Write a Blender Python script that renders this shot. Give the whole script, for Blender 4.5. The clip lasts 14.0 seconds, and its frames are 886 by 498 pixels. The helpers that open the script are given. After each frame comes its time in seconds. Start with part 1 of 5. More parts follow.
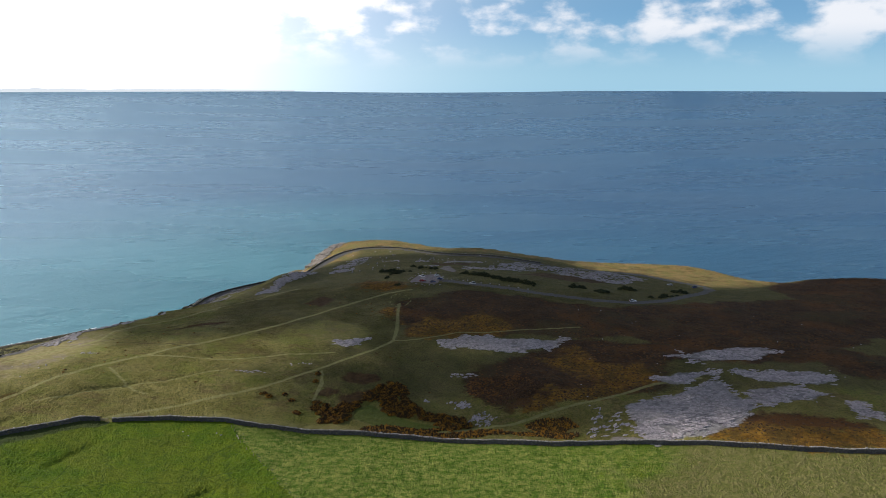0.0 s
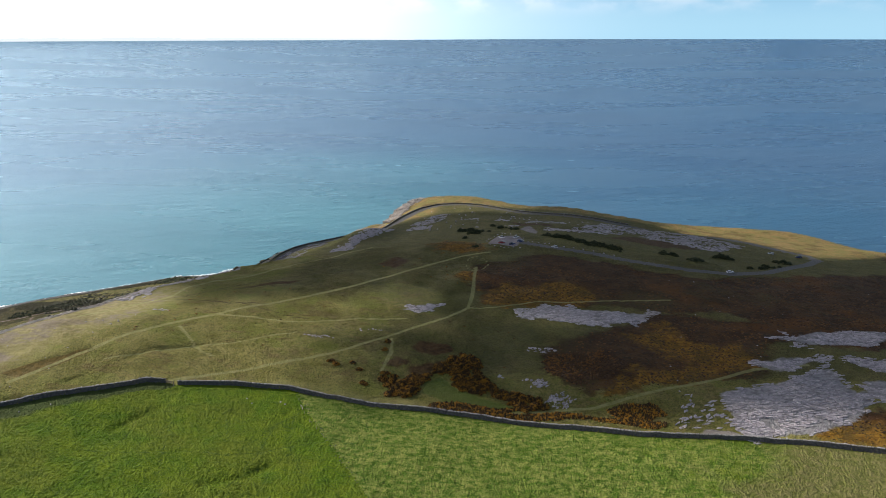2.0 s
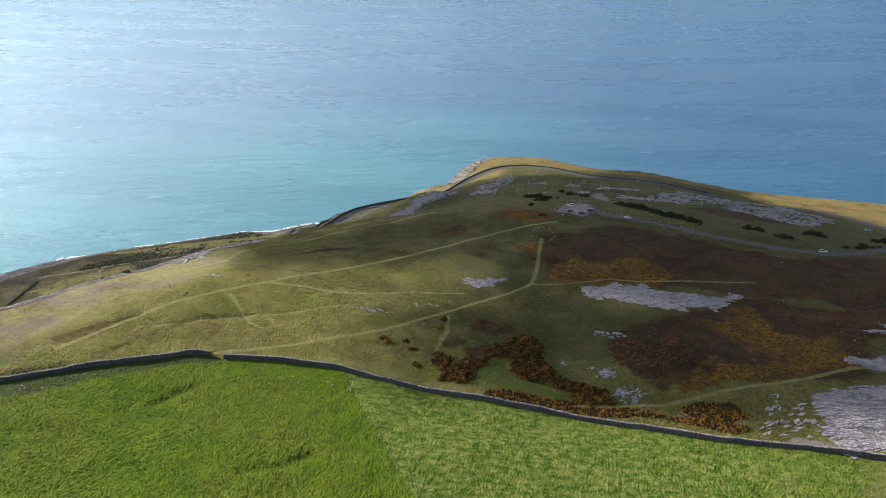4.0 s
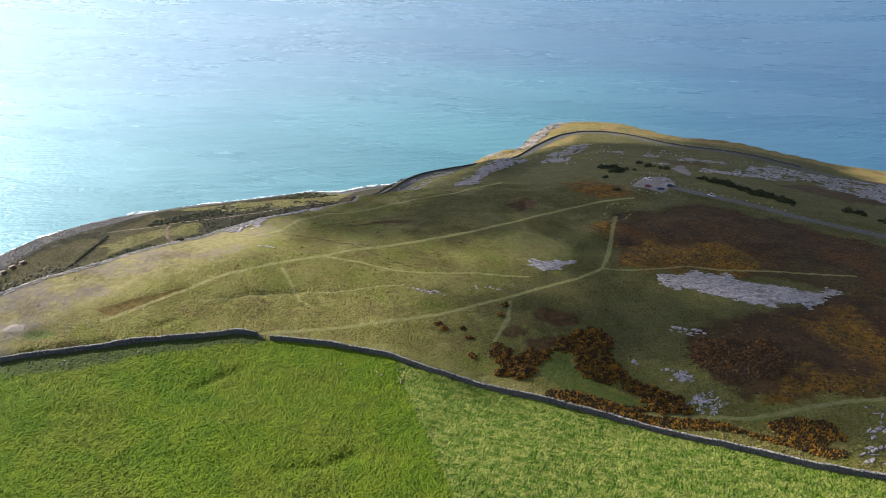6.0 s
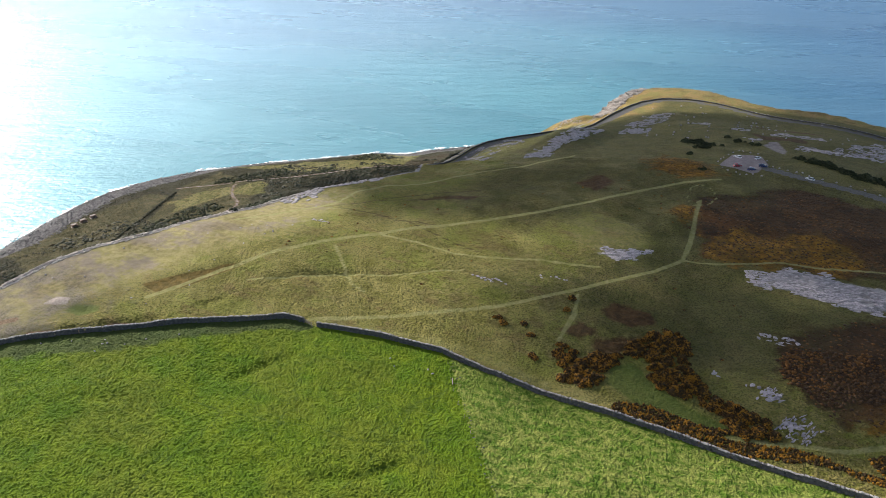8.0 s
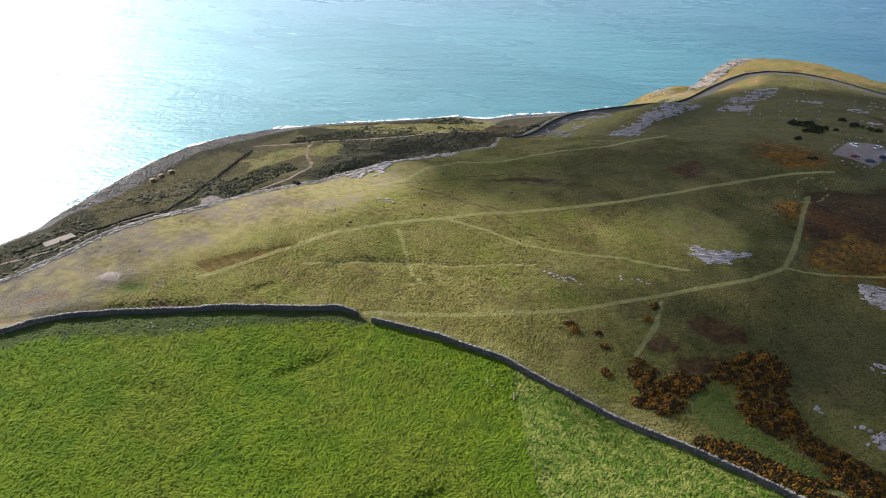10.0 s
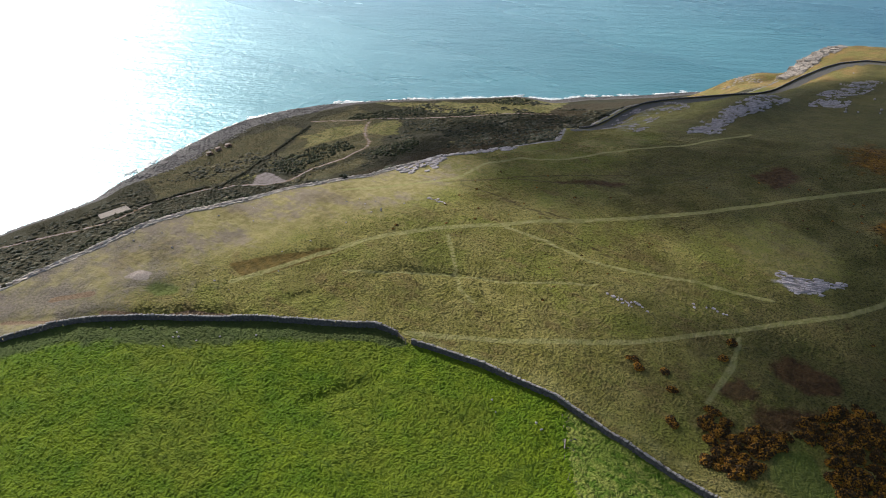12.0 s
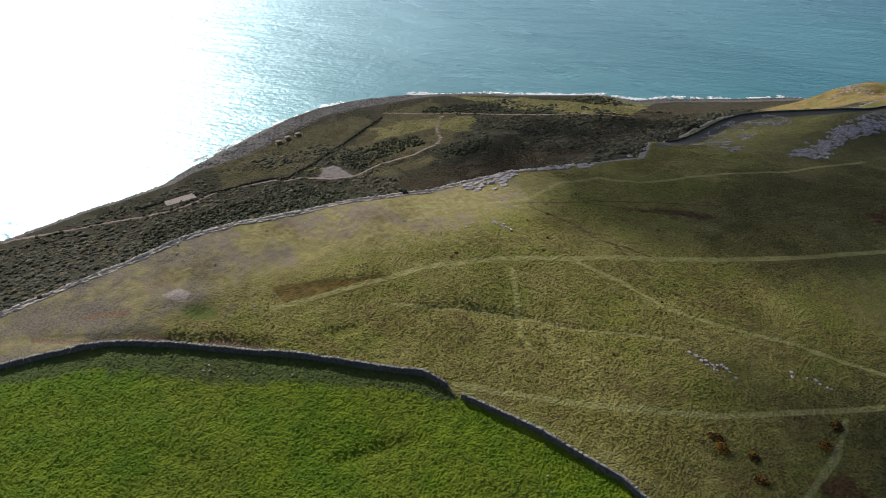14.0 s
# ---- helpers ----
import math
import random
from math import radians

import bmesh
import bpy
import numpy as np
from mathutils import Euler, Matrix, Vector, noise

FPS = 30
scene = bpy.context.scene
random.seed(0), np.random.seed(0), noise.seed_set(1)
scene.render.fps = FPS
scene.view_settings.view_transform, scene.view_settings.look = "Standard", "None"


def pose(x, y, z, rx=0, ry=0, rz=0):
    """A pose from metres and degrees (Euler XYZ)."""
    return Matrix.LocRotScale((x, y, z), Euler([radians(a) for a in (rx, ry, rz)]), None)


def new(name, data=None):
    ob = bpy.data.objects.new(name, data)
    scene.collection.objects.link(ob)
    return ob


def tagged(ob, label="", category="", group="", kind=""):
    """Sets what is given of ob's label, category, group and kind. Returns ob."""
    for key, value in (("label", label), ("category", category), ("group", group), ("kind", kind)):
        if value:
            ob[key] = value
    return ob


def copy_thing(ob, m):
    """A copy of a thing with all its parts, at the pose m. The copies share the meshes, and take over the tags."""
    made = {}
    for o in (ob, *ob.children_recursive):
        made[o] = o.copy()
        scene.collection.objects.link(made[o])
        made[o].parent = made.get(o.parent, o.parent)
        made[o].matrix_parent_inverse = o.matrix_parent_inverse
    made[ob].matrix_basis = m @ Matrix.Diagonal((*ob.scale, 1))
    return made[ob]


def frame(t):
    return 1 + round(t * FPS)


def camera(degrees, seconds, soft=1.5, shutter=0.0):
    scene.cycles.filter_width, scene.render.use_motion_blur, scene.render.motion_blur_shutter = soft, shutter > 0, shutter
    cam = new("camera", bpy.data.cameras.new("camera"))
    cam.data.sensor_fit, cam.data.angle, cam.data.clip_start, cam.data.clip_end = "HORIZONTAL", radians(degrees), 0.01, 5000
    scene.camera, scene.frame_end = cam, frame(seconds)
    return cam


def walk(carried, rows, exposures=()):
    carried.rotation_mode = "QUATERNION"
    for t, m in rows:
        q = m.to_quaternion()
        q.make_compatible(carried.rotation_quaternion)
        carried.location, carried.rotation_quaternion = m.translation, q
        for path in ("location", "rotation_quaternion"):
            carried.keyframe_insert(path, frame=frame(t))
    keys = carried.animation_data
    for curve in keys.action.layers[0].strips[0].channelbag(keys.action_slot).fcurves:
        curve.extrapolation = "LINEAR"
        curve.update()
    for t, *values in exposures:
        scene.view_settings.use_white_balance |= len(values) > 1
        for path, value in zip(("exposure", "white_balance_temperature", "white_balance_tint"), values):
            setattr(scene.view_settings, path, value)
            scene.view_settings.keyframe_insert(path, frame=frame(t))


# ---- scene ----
cam = camera(62.2, 14.0, soft=0.55)
METRES, EYE, TILT, LEAN, TURN = 176.0, 265.0, -12.6, 0.0, 0.0
ROWS = [
    (0.0, 0.0, 0.0, 0.0, -0.0, 0.0, 0.0),
    (0.5, 0.0021, 0.0327, 0.0081, 1.73, -0.96, -0.34),
    (1.0, 0.0037, 0.0659, 0.0155, 3.35, -1.91, -0.68),
    (1.5, 0.0048, 0.0992, 0.0231, 4.9, -2.88, -1.0),
    (2.0, 0.0053, 0.1323, 0.031, 6.43, -3.86, -1.32),
    (2.5, 0.005, 0.1654, 0.0386, 7.86, -4.8, -1.62),
    (3.0, 0.004, 0.1983, 0.0461, 9.14, -5.71, -1.9),
    (5.5, -0.0121, 0.3644, 0.0847, 15.99, -10.18, -3.22),
    (6.0, -0.0182, 0.3975, 0.0925, 17.4, -11.09, -3.5),
    (6.5, -0.0248, 0.431, 0.1001, 18.92, -12.03, -3.78),
    (7.0, -0.0327, 0.4642, 0.1075, 20.35, -12.96, -4.05),
    (7.5, -0.0411, 0.4978, 0.115, 21.76, -13.9, -4.29),
    (8.0, -0.0512, 0.5311, 0.1222, 23.15, -14.82, -4.57),
    (8.5, -0.0618, 0.5641, 0.1301, 24.65, -15.77, -4.85),
    (9.0, -0.0729, 0.5976, 0.1371, 26.43, -16.73, -5.15),
    (11.5, -0.1447, 0.7621, 0.1727, 33.86, -21.09, -6.48),
    (12.0, -0.1632, 0.7948, 0.18, 35.15, -21.54, -6.7),
    (12.5, -0.1827, 0.8279, 0.1872, 37.0, -22.07, -7.01),
    (13.0, -0.2033, 0.8605, 0.1944, 38.5, -22.57, -7.26),
    (13.5, -0.2247, 0.8924, 0.202, 40.0, -23.06, -7.5),
    (14.0, -0.2467, 0.9239, 0.2096, 41.54, -23.56, -7.73),
]
walk(cam, [(t, pose(0, 0, EYE, TILT, LEAN, TURN) @ pose(METRES * x, METRES * y, METRES * z, 90 + pitch, roll, yaw)) for t, x, y, z, yaw, pitch, roll in ROWS],
     exposures=[(0.0, 0.02), (1.5, 0.2), (3.0, 0.42), (6.5, 0.74), (9.0, 0.69), (11.5, 0.44), (14.0, -0.07)])

# ---- daylight ----
SUN_AZIMUTH, SUN_HEIGHT = 72.0, 28.0  # degrees to the west of the way ahead, degrees above the sea
to_sun = Vector((-math.sin(radians(SUN_AZIMUTH)) * math.cos(radians(SUN_HEIGHT)), math.cos(radians(SUN_AZIMUTH)) * math.cos(radians(SUN_HEIGHT)), math.sin(radians(SUN_HEIGHT))))

world = bpy.data.worlds.new("sky")
scene.world = world
world.use_nodes = True
wn, wl = world.node_tree.nodes, world.node_tree.links
wn.clear()
w_out = wn.new("ShaderNodeOutputWorld")
w_bg = wn.new("ShaderNodeBackground")
w_bg.inputs["Strength"].default_value = 0.08
w_sky = wn.new("ShaderNodeTexSky")
w_sky.sky_type = "NISHITA"
w_sky.sun_disc = False
w_sky.sun_elevation = radians(SUN_HEIGHT)
w_sky.sun_rotation = radians(-SUN_AZIMUTH)
w_sky.altitude = 265
w_sky.dust_density = 0.4
# fair-weather cloud over the whole sky
w_co = wn.new("ShaderNodeTexCoord")
w_sep = wn.new("ShaderNodeSeparateXYZ")
wl.new(w_co.outputs["Generated"], w_sep.inputs[0])
w_map = wn.new("ShaderNodeMapping")
w_map.inputs["Scale"].default_value = (1.0, 1.0, 1.9)
w_map.inputs["Location"].default_value = (3.1, 1.7, 0.0)
wl.new(w_co.outputs["Generated"], w_map.inputs[0])
w_noise = wn.new("ShaderNodeTexNoise")
w_noise.inputs["Scale"].default_value = 13.0
w_noise.inputs["Detail"].default_value = 9
w_noise.inputs["Roughness"].default_value = 0.52
wl.new(w_map.outputs[0], w_noise.inputs["Vector"])
w_ramp = wn.new("ShaderNodeMapRange")
w_ramp.interpolation_type = "SMOOTHSTEP"
w_ramp.inputs["From Min"].default_value = 0.44
w_ramp.inputs["From Max"].default_value = 0.63
wl.new(w_noise.outputs[0], w_ramp.inputs[0])
w_fade = wn.new("ShaderNodeMapRange")
w_fade.interpolation_type = "SMOOTHSTEP"
w_fade.inputs["From Min"].default_value = 0.015
w_fade.inputs["From Max"].default_value = 0.075
wl.new(w_sep.outputs["Z"], w_fade.inputs[0])
w_bank = wn.new("ShaderNodeMapRange")
w_bank.interpolation_type = "SMOOTHSTEP"
for k, v in enumerate((0.14, 0.4, 1.0, 0.15)):
    w_bank.inputs[k + 1].default_value = v
wl.new(w_sep.outputs["Z"], w_bank.inputs[0])
w_few = wn.new("ShaderNodeMath")
w_few.operation = "MULTIPLY"
wl.new(w_ramp.outputs[0], w_few.inputs[0])
wl.new(w_bank.outputs[0], w_few.inputs[1])
w_mul = wn.new("ShaderNodeMath")
w_mul.operation = "MULTIPLY"
wl.new(w_few.outputs[0], w_mul.inputs[0])
wl.new(w_fade.outputs[0], w_mul.inputs[1])
w_mix = wn.new("ShaderNodeMix")
w_mix.data_type = "RGBA"
w_mix.inputs[7].default_value = (10.6, 11.0, 11.8, 1)
wl.new(w_mul.outputs[0], w_mix.inputs[0])
# pale haze low over the sea, and a bright veil round the sun
w_low = wn.new("ShaderNodeMapRange")
w_low.interpolation_type = "SMOOTHSTEP"
for k, v in enumerate((-0.02, 0.3, 0.94, 0.0)):
    w_low.inputs[k + 1].default_value = v
wl.new(w_sep.outputs["Z"], w_low.inputs[0])
w_haze = wn.new("ShaderNodeMix")
w_haze.data_type = "RGBA"
wl.new(w_low.outputs[0], w_haze.inputs[0])
wl.new(w_sky.outputs[0], w_haze.inputs[6])
w_band = wn.new("ShaderNodeMapRange")
w_band.interpolation_type = "SMOOTHSTEP"
w_band.inputs["From Max"].default_value = 0.1
wl.new(w_sep.outputs["Z"], w_band.inputs[0])
w_tone = wn.new("ShaderNodeMix")
w_tone.data_type = "RGBA"
w_tone.inputs[6].default_value = (4.4, 7.8, 10.2, 1)
w_tone.inputs[7].default_value = (1.6, 4.8, 9.0, 1)
wl.new(w_band.outputs[0], w_tone.inputs[0])
wl.new(w_tone.outputs[2], w_haze.inputs[7])
w_dot = wn.new("ShaderNodeVectorMath")
w_dot.operation = "DOT_PRODUCT"
wl.new(w_co.outputs["Generated"], w_dot.inputs[0])
w_dot.inputs[1].default_value = to_sun
w_pos = wn.new("ShaderNodeMath")
w_pos.operation = "MAXIMUM"
w_pos.inputs[1].default_value = 0.0
wl.new(w_dot.outputs["Value"], w_pos.inputs[0])
w_pow = wn.new("ShaderNodeMath")
w_pow.operation = "POWER"
w_pow.inputs[1].default_value = 3.0
wl.new(w_pos.outputs[0], w_pow.inputs[0])
w_veil = wn.new("ShaderNodeVectorMath")
w_veil.operation = "SCALE"
w_veil.inputs[0].default_value = (45.0, 38.0, 34.5)
w_thick = wn.new("ShaderNodeMapRange")
w_thick.interpolation_type = "SMOOTHSTEP"
for k, v in enumerate((0.06, 0.38, 1.6, 0.12)):
    w_thick.inputs[k + 1].default_value = v
wl.new(w_sep.outputs["Z"], w_thick.inputs[0])
w_glow = wn.new("ShaderNodeMath")
w_glow.operation = "MULTIPLY"
wl.new(w_pow.outputs[0], w_glow.inputs[0])
wl.new(w_thick.outputs[0], w_glow.inputs[1])
wl.new(w_glow.outputs[0], w_veil.inputs["Scale"])
w_add = wn.new("ShaderNodeVectorMath")
w_add.operation = "ADD"
wl.new(w_haze.outputs[2], w_mix.inputs[6])
wl.new(w_mix.outputs[2], w_add.inputs[0])
wl.new(w_veil.outputs[0], w_add.inputs[1])
wl.new(w_add.outputs[0], w_bg.inputs[0])
wl.new(w_bg.outputs[0], w_out.inputs[0])

sun = new("sun", bpy.data.lights.new("sun", "SUN"))
sun.data.energy = 5.0
sun.data.angle = radians(0.9)
sun.data.color = (1.0, 0.94, 0.85)
sun.matrix_world = Matrix.Translation((-300, 300, 900)) @ to_sun.to_track_quat("Z", "Y").to_matrix().to_4x4()

# ---- materials ----


class Nodes:
    """A small wrapper to write node materials briefly."""

    def __init__(self, name):
        self.mat = bpy.data.materials.new(name)
        self.mat.use_nodes = True
        self.n, self.l = self.mat.node_tree.nodes, self.mat.node_tree.links
        self.bsdf = self.n["Principled BSDF"]
        self.co = self.n.new("ShaderNodeNewGeometry").outputs["Position"]

    def put(self, socket, value):
        if isinstance(value, bpy.types.NodeSocket):
            self.l.new(value, socket)
        elif isinstance(value, tuple) and len(value) == 3 and socket.type == "RGBA":
            socket.default_value = (*value, 1)
        else:
            socket.default_value = value

    def stretch(self, scale, vector=None):
        m = self.n.new("ShaderNodeMapping")
        self.put(m.inputs[0], vector or self.co)
        m.inputs["Scale"].default_value = scale
        return m.outputs[0]

    def noise(self, metres, detail=3.0, rough=0.55, vector=None):
        t = self.n.new("ShaderNodeTexNoise")
        self.put(t.inputs["Vector"], vector or self.co)
        t.inputs["Scale"].default_value = 1.0 / metres
        t.inputs["Detail"].default_value = detail
        t.inputs["Roughness"].default_value = rough
        return t.outputs[0]

    def cells(self, metres, feature="F1", vector=None):
        t = self.n.new("ShaderNodeTexVoronoi")
        t.feature = feature
        self.put(t.inputs["Vector"], vector or self.co)
        t.inputs["Scale"].default_value = 1.0 / metres
        return t.outputs["Distance"]

    def attr(self, name):
        a = self.n.new("ShaderNodeAttribute")
        a.attribute_name = name
        return a.outputs["Fac"]

    def math(self, op, a, b=0.0):
        m = self.n.new("ShaderNodeMath")
        m.operation = op
        self.put(m.inputs[0], a)
        self.put(m.inputs[1], b)
        return m.outputs[0]

    def span(self, v, lo, hi, to0=0.0, to1=1.0):
        r = self.n.new("ShaderNodeMapRange")
        r.interpolation_type = "SMOOTHSTEP"
        self.put(r.inputs[0], v)
        for k, q in enumerate((lo, hi, to0, to1)):
            self.put(r.inputs[k + 1], q)
        return r.outputs[0]

    def mix(self, f, a, b):
        m = self.n.new("ShaderNodeMix")
        m.data_type = "RGBA"
        self.put(m.inputs[0], f)
        self.put(m.inputs[6], a)
        self.put(m.inputs[7], b)
        return m.outputs[2]

    def island(self):
        return self.n.new("ShaderNodeNewGeometry").outputs["Random Per Island"]

    def chance(self):
        return self.n.new("ShaderNodeObjectInfo").outputs["Random"]

    def bump(self, height, strength, distance):
        b = self.n.new("ShaderNodeBump")
        self.put(b.inputs["Height"], height)
        b.inputs["Strength"].default_value = strength
        b.inputs["Distance"].default_value = distance
        self.l.new(b.outputs[0], self.bsdf.inputs["Normal"])

    def done(self, colour, rough=0.9, metal=0.0, specular=0.3):
        self.put(self.bsdf.inputs["Base Color"], colour)
        self.put(self.bsdf.inputs["Roughness"], rough)
        self.put(self.bsdf.inputs["Metallic"], metal)
        self.put(self.bsdf.inputs["Specular IOR Level"], specular)
        return self.mat


def land_material():
    m = Nodes("turf, heath and scrub")
    big, mid, small, fine = m.noise(60, 4), m.noise(9, 4, 0.6), m.noise(2.2, 3, 0.6), m.noise(0.6, 2, 0.6)
    ragged = m.math("ADD", m.math("MULTIPLY", m.noise(5, 5, 0.65), 0.9), -0.45)

    def zone(name, lo=0.35, hi=0.65, wild=1.0):
        return m.span(m.math("ADD", m.attr(name), m.math("MULTIPLY", ragged, wild)), lo, hi)

    # upland turf
    turf = m.mix(m.span(mid, 0.3, 0.7), (0.18, 0.168, 0.036), (0.295, 0.258, 0.085))
    turf = m.mix(m.span(big, 0.4, 0.65), turf, m.mix(m.span(small, 0.35, 0.65), (0.158, 0.16, 0.03), (0.26, 0.222, 0.072)))
    turf = m.mix(m.span(m.noise(18, 4, 0.6), 0.5, 0.64, 0, 0.75), turf, m.mix(small, (0.15, 0.172, 0.022), (0.21, 0.218, 0.042)))
    turf = m.mix(m.span(m.noise(15, 5, 0.65, m.stretch((1.0, 1.9, 1.0))), 0.53, 0.66, 0, 0.6), turf, m.mix(small, (0.15, 0.1, 0.032), (0.23, 0.17, 0.07)))
    turf = m.mix(m.span(fine, 0.48, 0.64, 0, 0.6), turf, (0.045, 0.05, 0.014))
    turf = m.mix(m.math("MULTIPLY", zone("trail", 0.3, 0.9, 0.4), 0.7), turf, (0.062, 0.045, 0.02))
    turf = m.mix(zone("dry", 0.3, 0.9, 0.6), turf, m.mix(m.span(small, 0.35, 0.65), (0.25, 0.222, 0.08), (0.34, 0.29, 0.135)))
    turf = m.mix(m.math("MULTIPLY", zone("dry", 0.45, 0.8, 0.9), m.span(m.noise(22, 5, 0.7, m.stretch((1.0, 1.7, 1.0))), 0.46, 0.6, 0, 0.8)), turf, m.mix(small, (0.17, 0.135, 0.11), (0.27, 0.22, 0.19)))
    turf = m.mix(m.math("MULTIPLY", zone("stony", 0.3, 0.8, 0.9), m.span(mid, 0.35, 0.65, 0.15, 0.85)), turf, m.mix(m.span(fine, 0.35, 0.65), (0.095, 0.082, 0.066), (0.2, 0.172, 0.15)))
    turf = m.mix(m.span(m.noise(24, 4, 0.6), 0.54, 0.66, 0, 0.5), turf, m.mix(m.span(small, 0.4, 0.6), (0.1, 0.08, 0.025), (0.2, 0.16, 0.06)))
    # grazed field, rich to the west of the seam and coarser to the east
    field = m.mix(m.span(mid, 0.3, 0.7), (0.09, 0.166, 0.005), (0.152, 0.212, 0.008))
    field = m.mix(m.span(small, 0.48, 0.75, 0, 0.5), field, (0.058, 0.112, 0.006))
    field = m.mix(m.span(fine, 0.5, 0.66, 0, 0.5), field, (0.04, 0.08, 0.005))
    field = m.mix(m.span(m.noise(32, 4), 0.46, 0.62, 0, 0.75), field, m.mix(m.span(small, 0.4, 0.6), (0.16, 0.195, 0.015), (0.11, 0.15, 0.011)))
    # straw-tipped tussocks with dark green between them
    tussock = m.noise(2.6, 5, 0.72, m.stretch((0.8, 1.2, 1.0)))
    coarse = m.mix(m.span(tussock, 0.38, 0.62), (0.075, 0.142, 0.011), (0.245, 0.275, 0.06))
    coarse = m.mix(m.span(mid, 0.45, 0.7, 0, 0.55), coarse, (0.085, 0.15, 0.012))
    field = m.mix(zone("coarse", 0.3, 0.7), field, coarse)
    field = m.mix(zone("straw", 0.3, 0.8, 0.9), field, m.mix(m.span(small, 0.35, 0.65), (0.155, 0.165, 0.04), (0.22, 0.205, 0.075)))
    field = m.mix(m.math("MULTIPLY", zone("trail", 0.45, 0.95, 0.5), 0.5), field, (0.04, 0.08, 0.006))
    colour = m.mix(zone("field", 0.45, 0.55, 0.1), turf, field)
    moor = m.mix(m.span(mid, 0.35, 0.65), (0.085, 0.088, 0.026), (0.14, 0.122, 0.044))
    moor = m.mix(m.span(fine, 0.45, 0.62, 0, 0.75), moor, (0.035, 0.03, 0.013))
    colour = m.mix(m.math("MULTIPLY", zone("moor", 0.3, 0.8, 0.9), 0.75), colour, moor)
    # weeds along the west wall, also darkened for the wall's shadow
    colour = m.mix(m.math("MULTIPLY", zone("weed_shade", 0.4, 0.8, 1.2), 0.8), colour, m.mix(fine, (0.03, 0.055, 0.014), (0.09, 0.105, 0.045)))
    # heath
    heath = m.mix(m.span(mid, 0.35, 0.65), (0.05, 0.026, 0.011), (0.095, 0.05, 0.018))
    heath = m.mix(m.span(small, 0.45, 0.7, 0, 0.8), heath, (0.028, 0.026, 0.014))
    heath = m.mix(m.span(big, 0.5, 0.62, 0, 0.7), heath, (0.07, 0.056, 0.02))
    heath = m.mix(m.span(m.noise(38, 3), 0.52, 0.64, 0, 0.75), heath, m.mix(small, (0.15, 0.062, 0.013), (0.1, 0.045, 0.014)))
    heath = m.mix(m.math("MULTIPLY", zone("trail", 0.3, 0.9, 0.3), 0.7), heath, (0.06, 0.062, 0.022))
    colour = m.mix(zone("heath"), colour, heath)
    brack = m.mix(m.span(small, 0.35, 0.65), (0.15, 0.072, 0.012), (0.3, 0.16, 0.018))
    brack = m.mix(m.span(mid, 0.4, 0.65, 0, 0.7), brack, (0.075, 0.055, 0.014))
    colour = m.mix(zone("bracken"), colour, brack)
    colour = m.mix(m.math("MULTIPLY", zone("dead", 0.35, 0.75, 1.2), 0.85), colour, m.mix(m.span(small, 0.35, 0.65), (0.055, 0.026, 0.014), (0.11, 0.055, 0.024)))
    colour = m.mix(zone("rush", 0.4, 0.6, 0.2), colour, m.mix(m.span(small, 0.35, 0.65), (0.09, 0.066, 0.012), (0.155, 0.106, 0.022)))
    # slope below the crag
    scrub = m.mix(m.span(mid, 0.35, 0.65), (0.029, 0.031, 0.015), (0.058, 0.053, 0.028))
    scrub = m.mix(m.span(big, 0.45, 0.6), scrub, m.mix(small, (0.05, 0.048, 0.022), (0.03, 0.03, 0.014)))
    bents = m.mix(m.span(mid, 0.35, 0.65), (0.075, 0.07, 0.028), (0.125, 0.105, 0.046))
    bents = m.mix(m.span(fine, 0.45, 0.65, 0, 0.8), bents, (0.026, 0.03, 0.011))
    scrub = m.mix(zone("plot", 0.3, 0.7, 1.0), scrub, bents)
    scrub = m.mix(zone("fern", 0.3, 0.8, 0.9), scrub, m.mix(m.span(small, 0.35, 0.65), (0.03, 0.023, 0.011), (0.06, 0.046, 0.019)))
    sward = m.mix(m.span(mid, 0.35, 0.65), (0.155, 0.155, 0.046), (0.25, 0.215, 0.085))
    scrub = m.mix(zone("meadow", 0.35, 0.7, 1.0), scrub, m.mix(m.span(small, 0.45, 0.65, 0, 0.8), sward, (0.05, 0.055, 0.018)))
    colour = m.mix(zone("scrub", 0.4, 0.6, 0.3), colour, scrub)
    gold = m.mix(m.span(mid, 0.35, 0.65), (0.33, 0.22, 0.085), (0.23, 0.205, 0.062))
    gold = m.mix(m.span(m.noise(16, 5, 0.65), 0.5, 0.62, 0, 0.8), gold, m.mix(small, (0.2, 0.11, 0.04), (0.1, 0.095, 0.03)))
    gold = m.mix(m.span(fine, 0.5, 0.68, 0, 0.6), gold, (0.08, 0.07, 0.022))
    colour = m.mix(zone("gold", 0.3, 0.8, 0.5), colour, gold)
    # worn ways
    worn = m.mix(m.span(small, 0.3, 0.7), (0.25, 0.25, 0.085), (0.34, 0.32, 0.14))
    colour = m.mix(m.math("MULTIPLY", zone("track", 0.38, 0.8, 0.6), 0.76), colour, worn)
    bare = m.mix(m.span(fine, 0.3, 0.7), (0.26, 0.22, 0.19), (0.36, 0.31, 0.28))
    colour = m.mix(zone("bare", 0.4, 0.8, 1.3), colour, bare)
    scar = m.mix(m.span(fine, 0.3, 0.7), (0.13, 0.085, 0.05), (0.24, 0.17, 0.11))
    colour = m.mix(zone("scar", 0.35, 0.65, 0.8), colour, scar)
    colour = m.mix(m.math("MULTIPLY", zone("lush", 0.35, 0.85, 0.8), 0.75), colour, m.mix(small, (0.065, 0.105, 0.016), (0.105, 0.145, 0.026)))
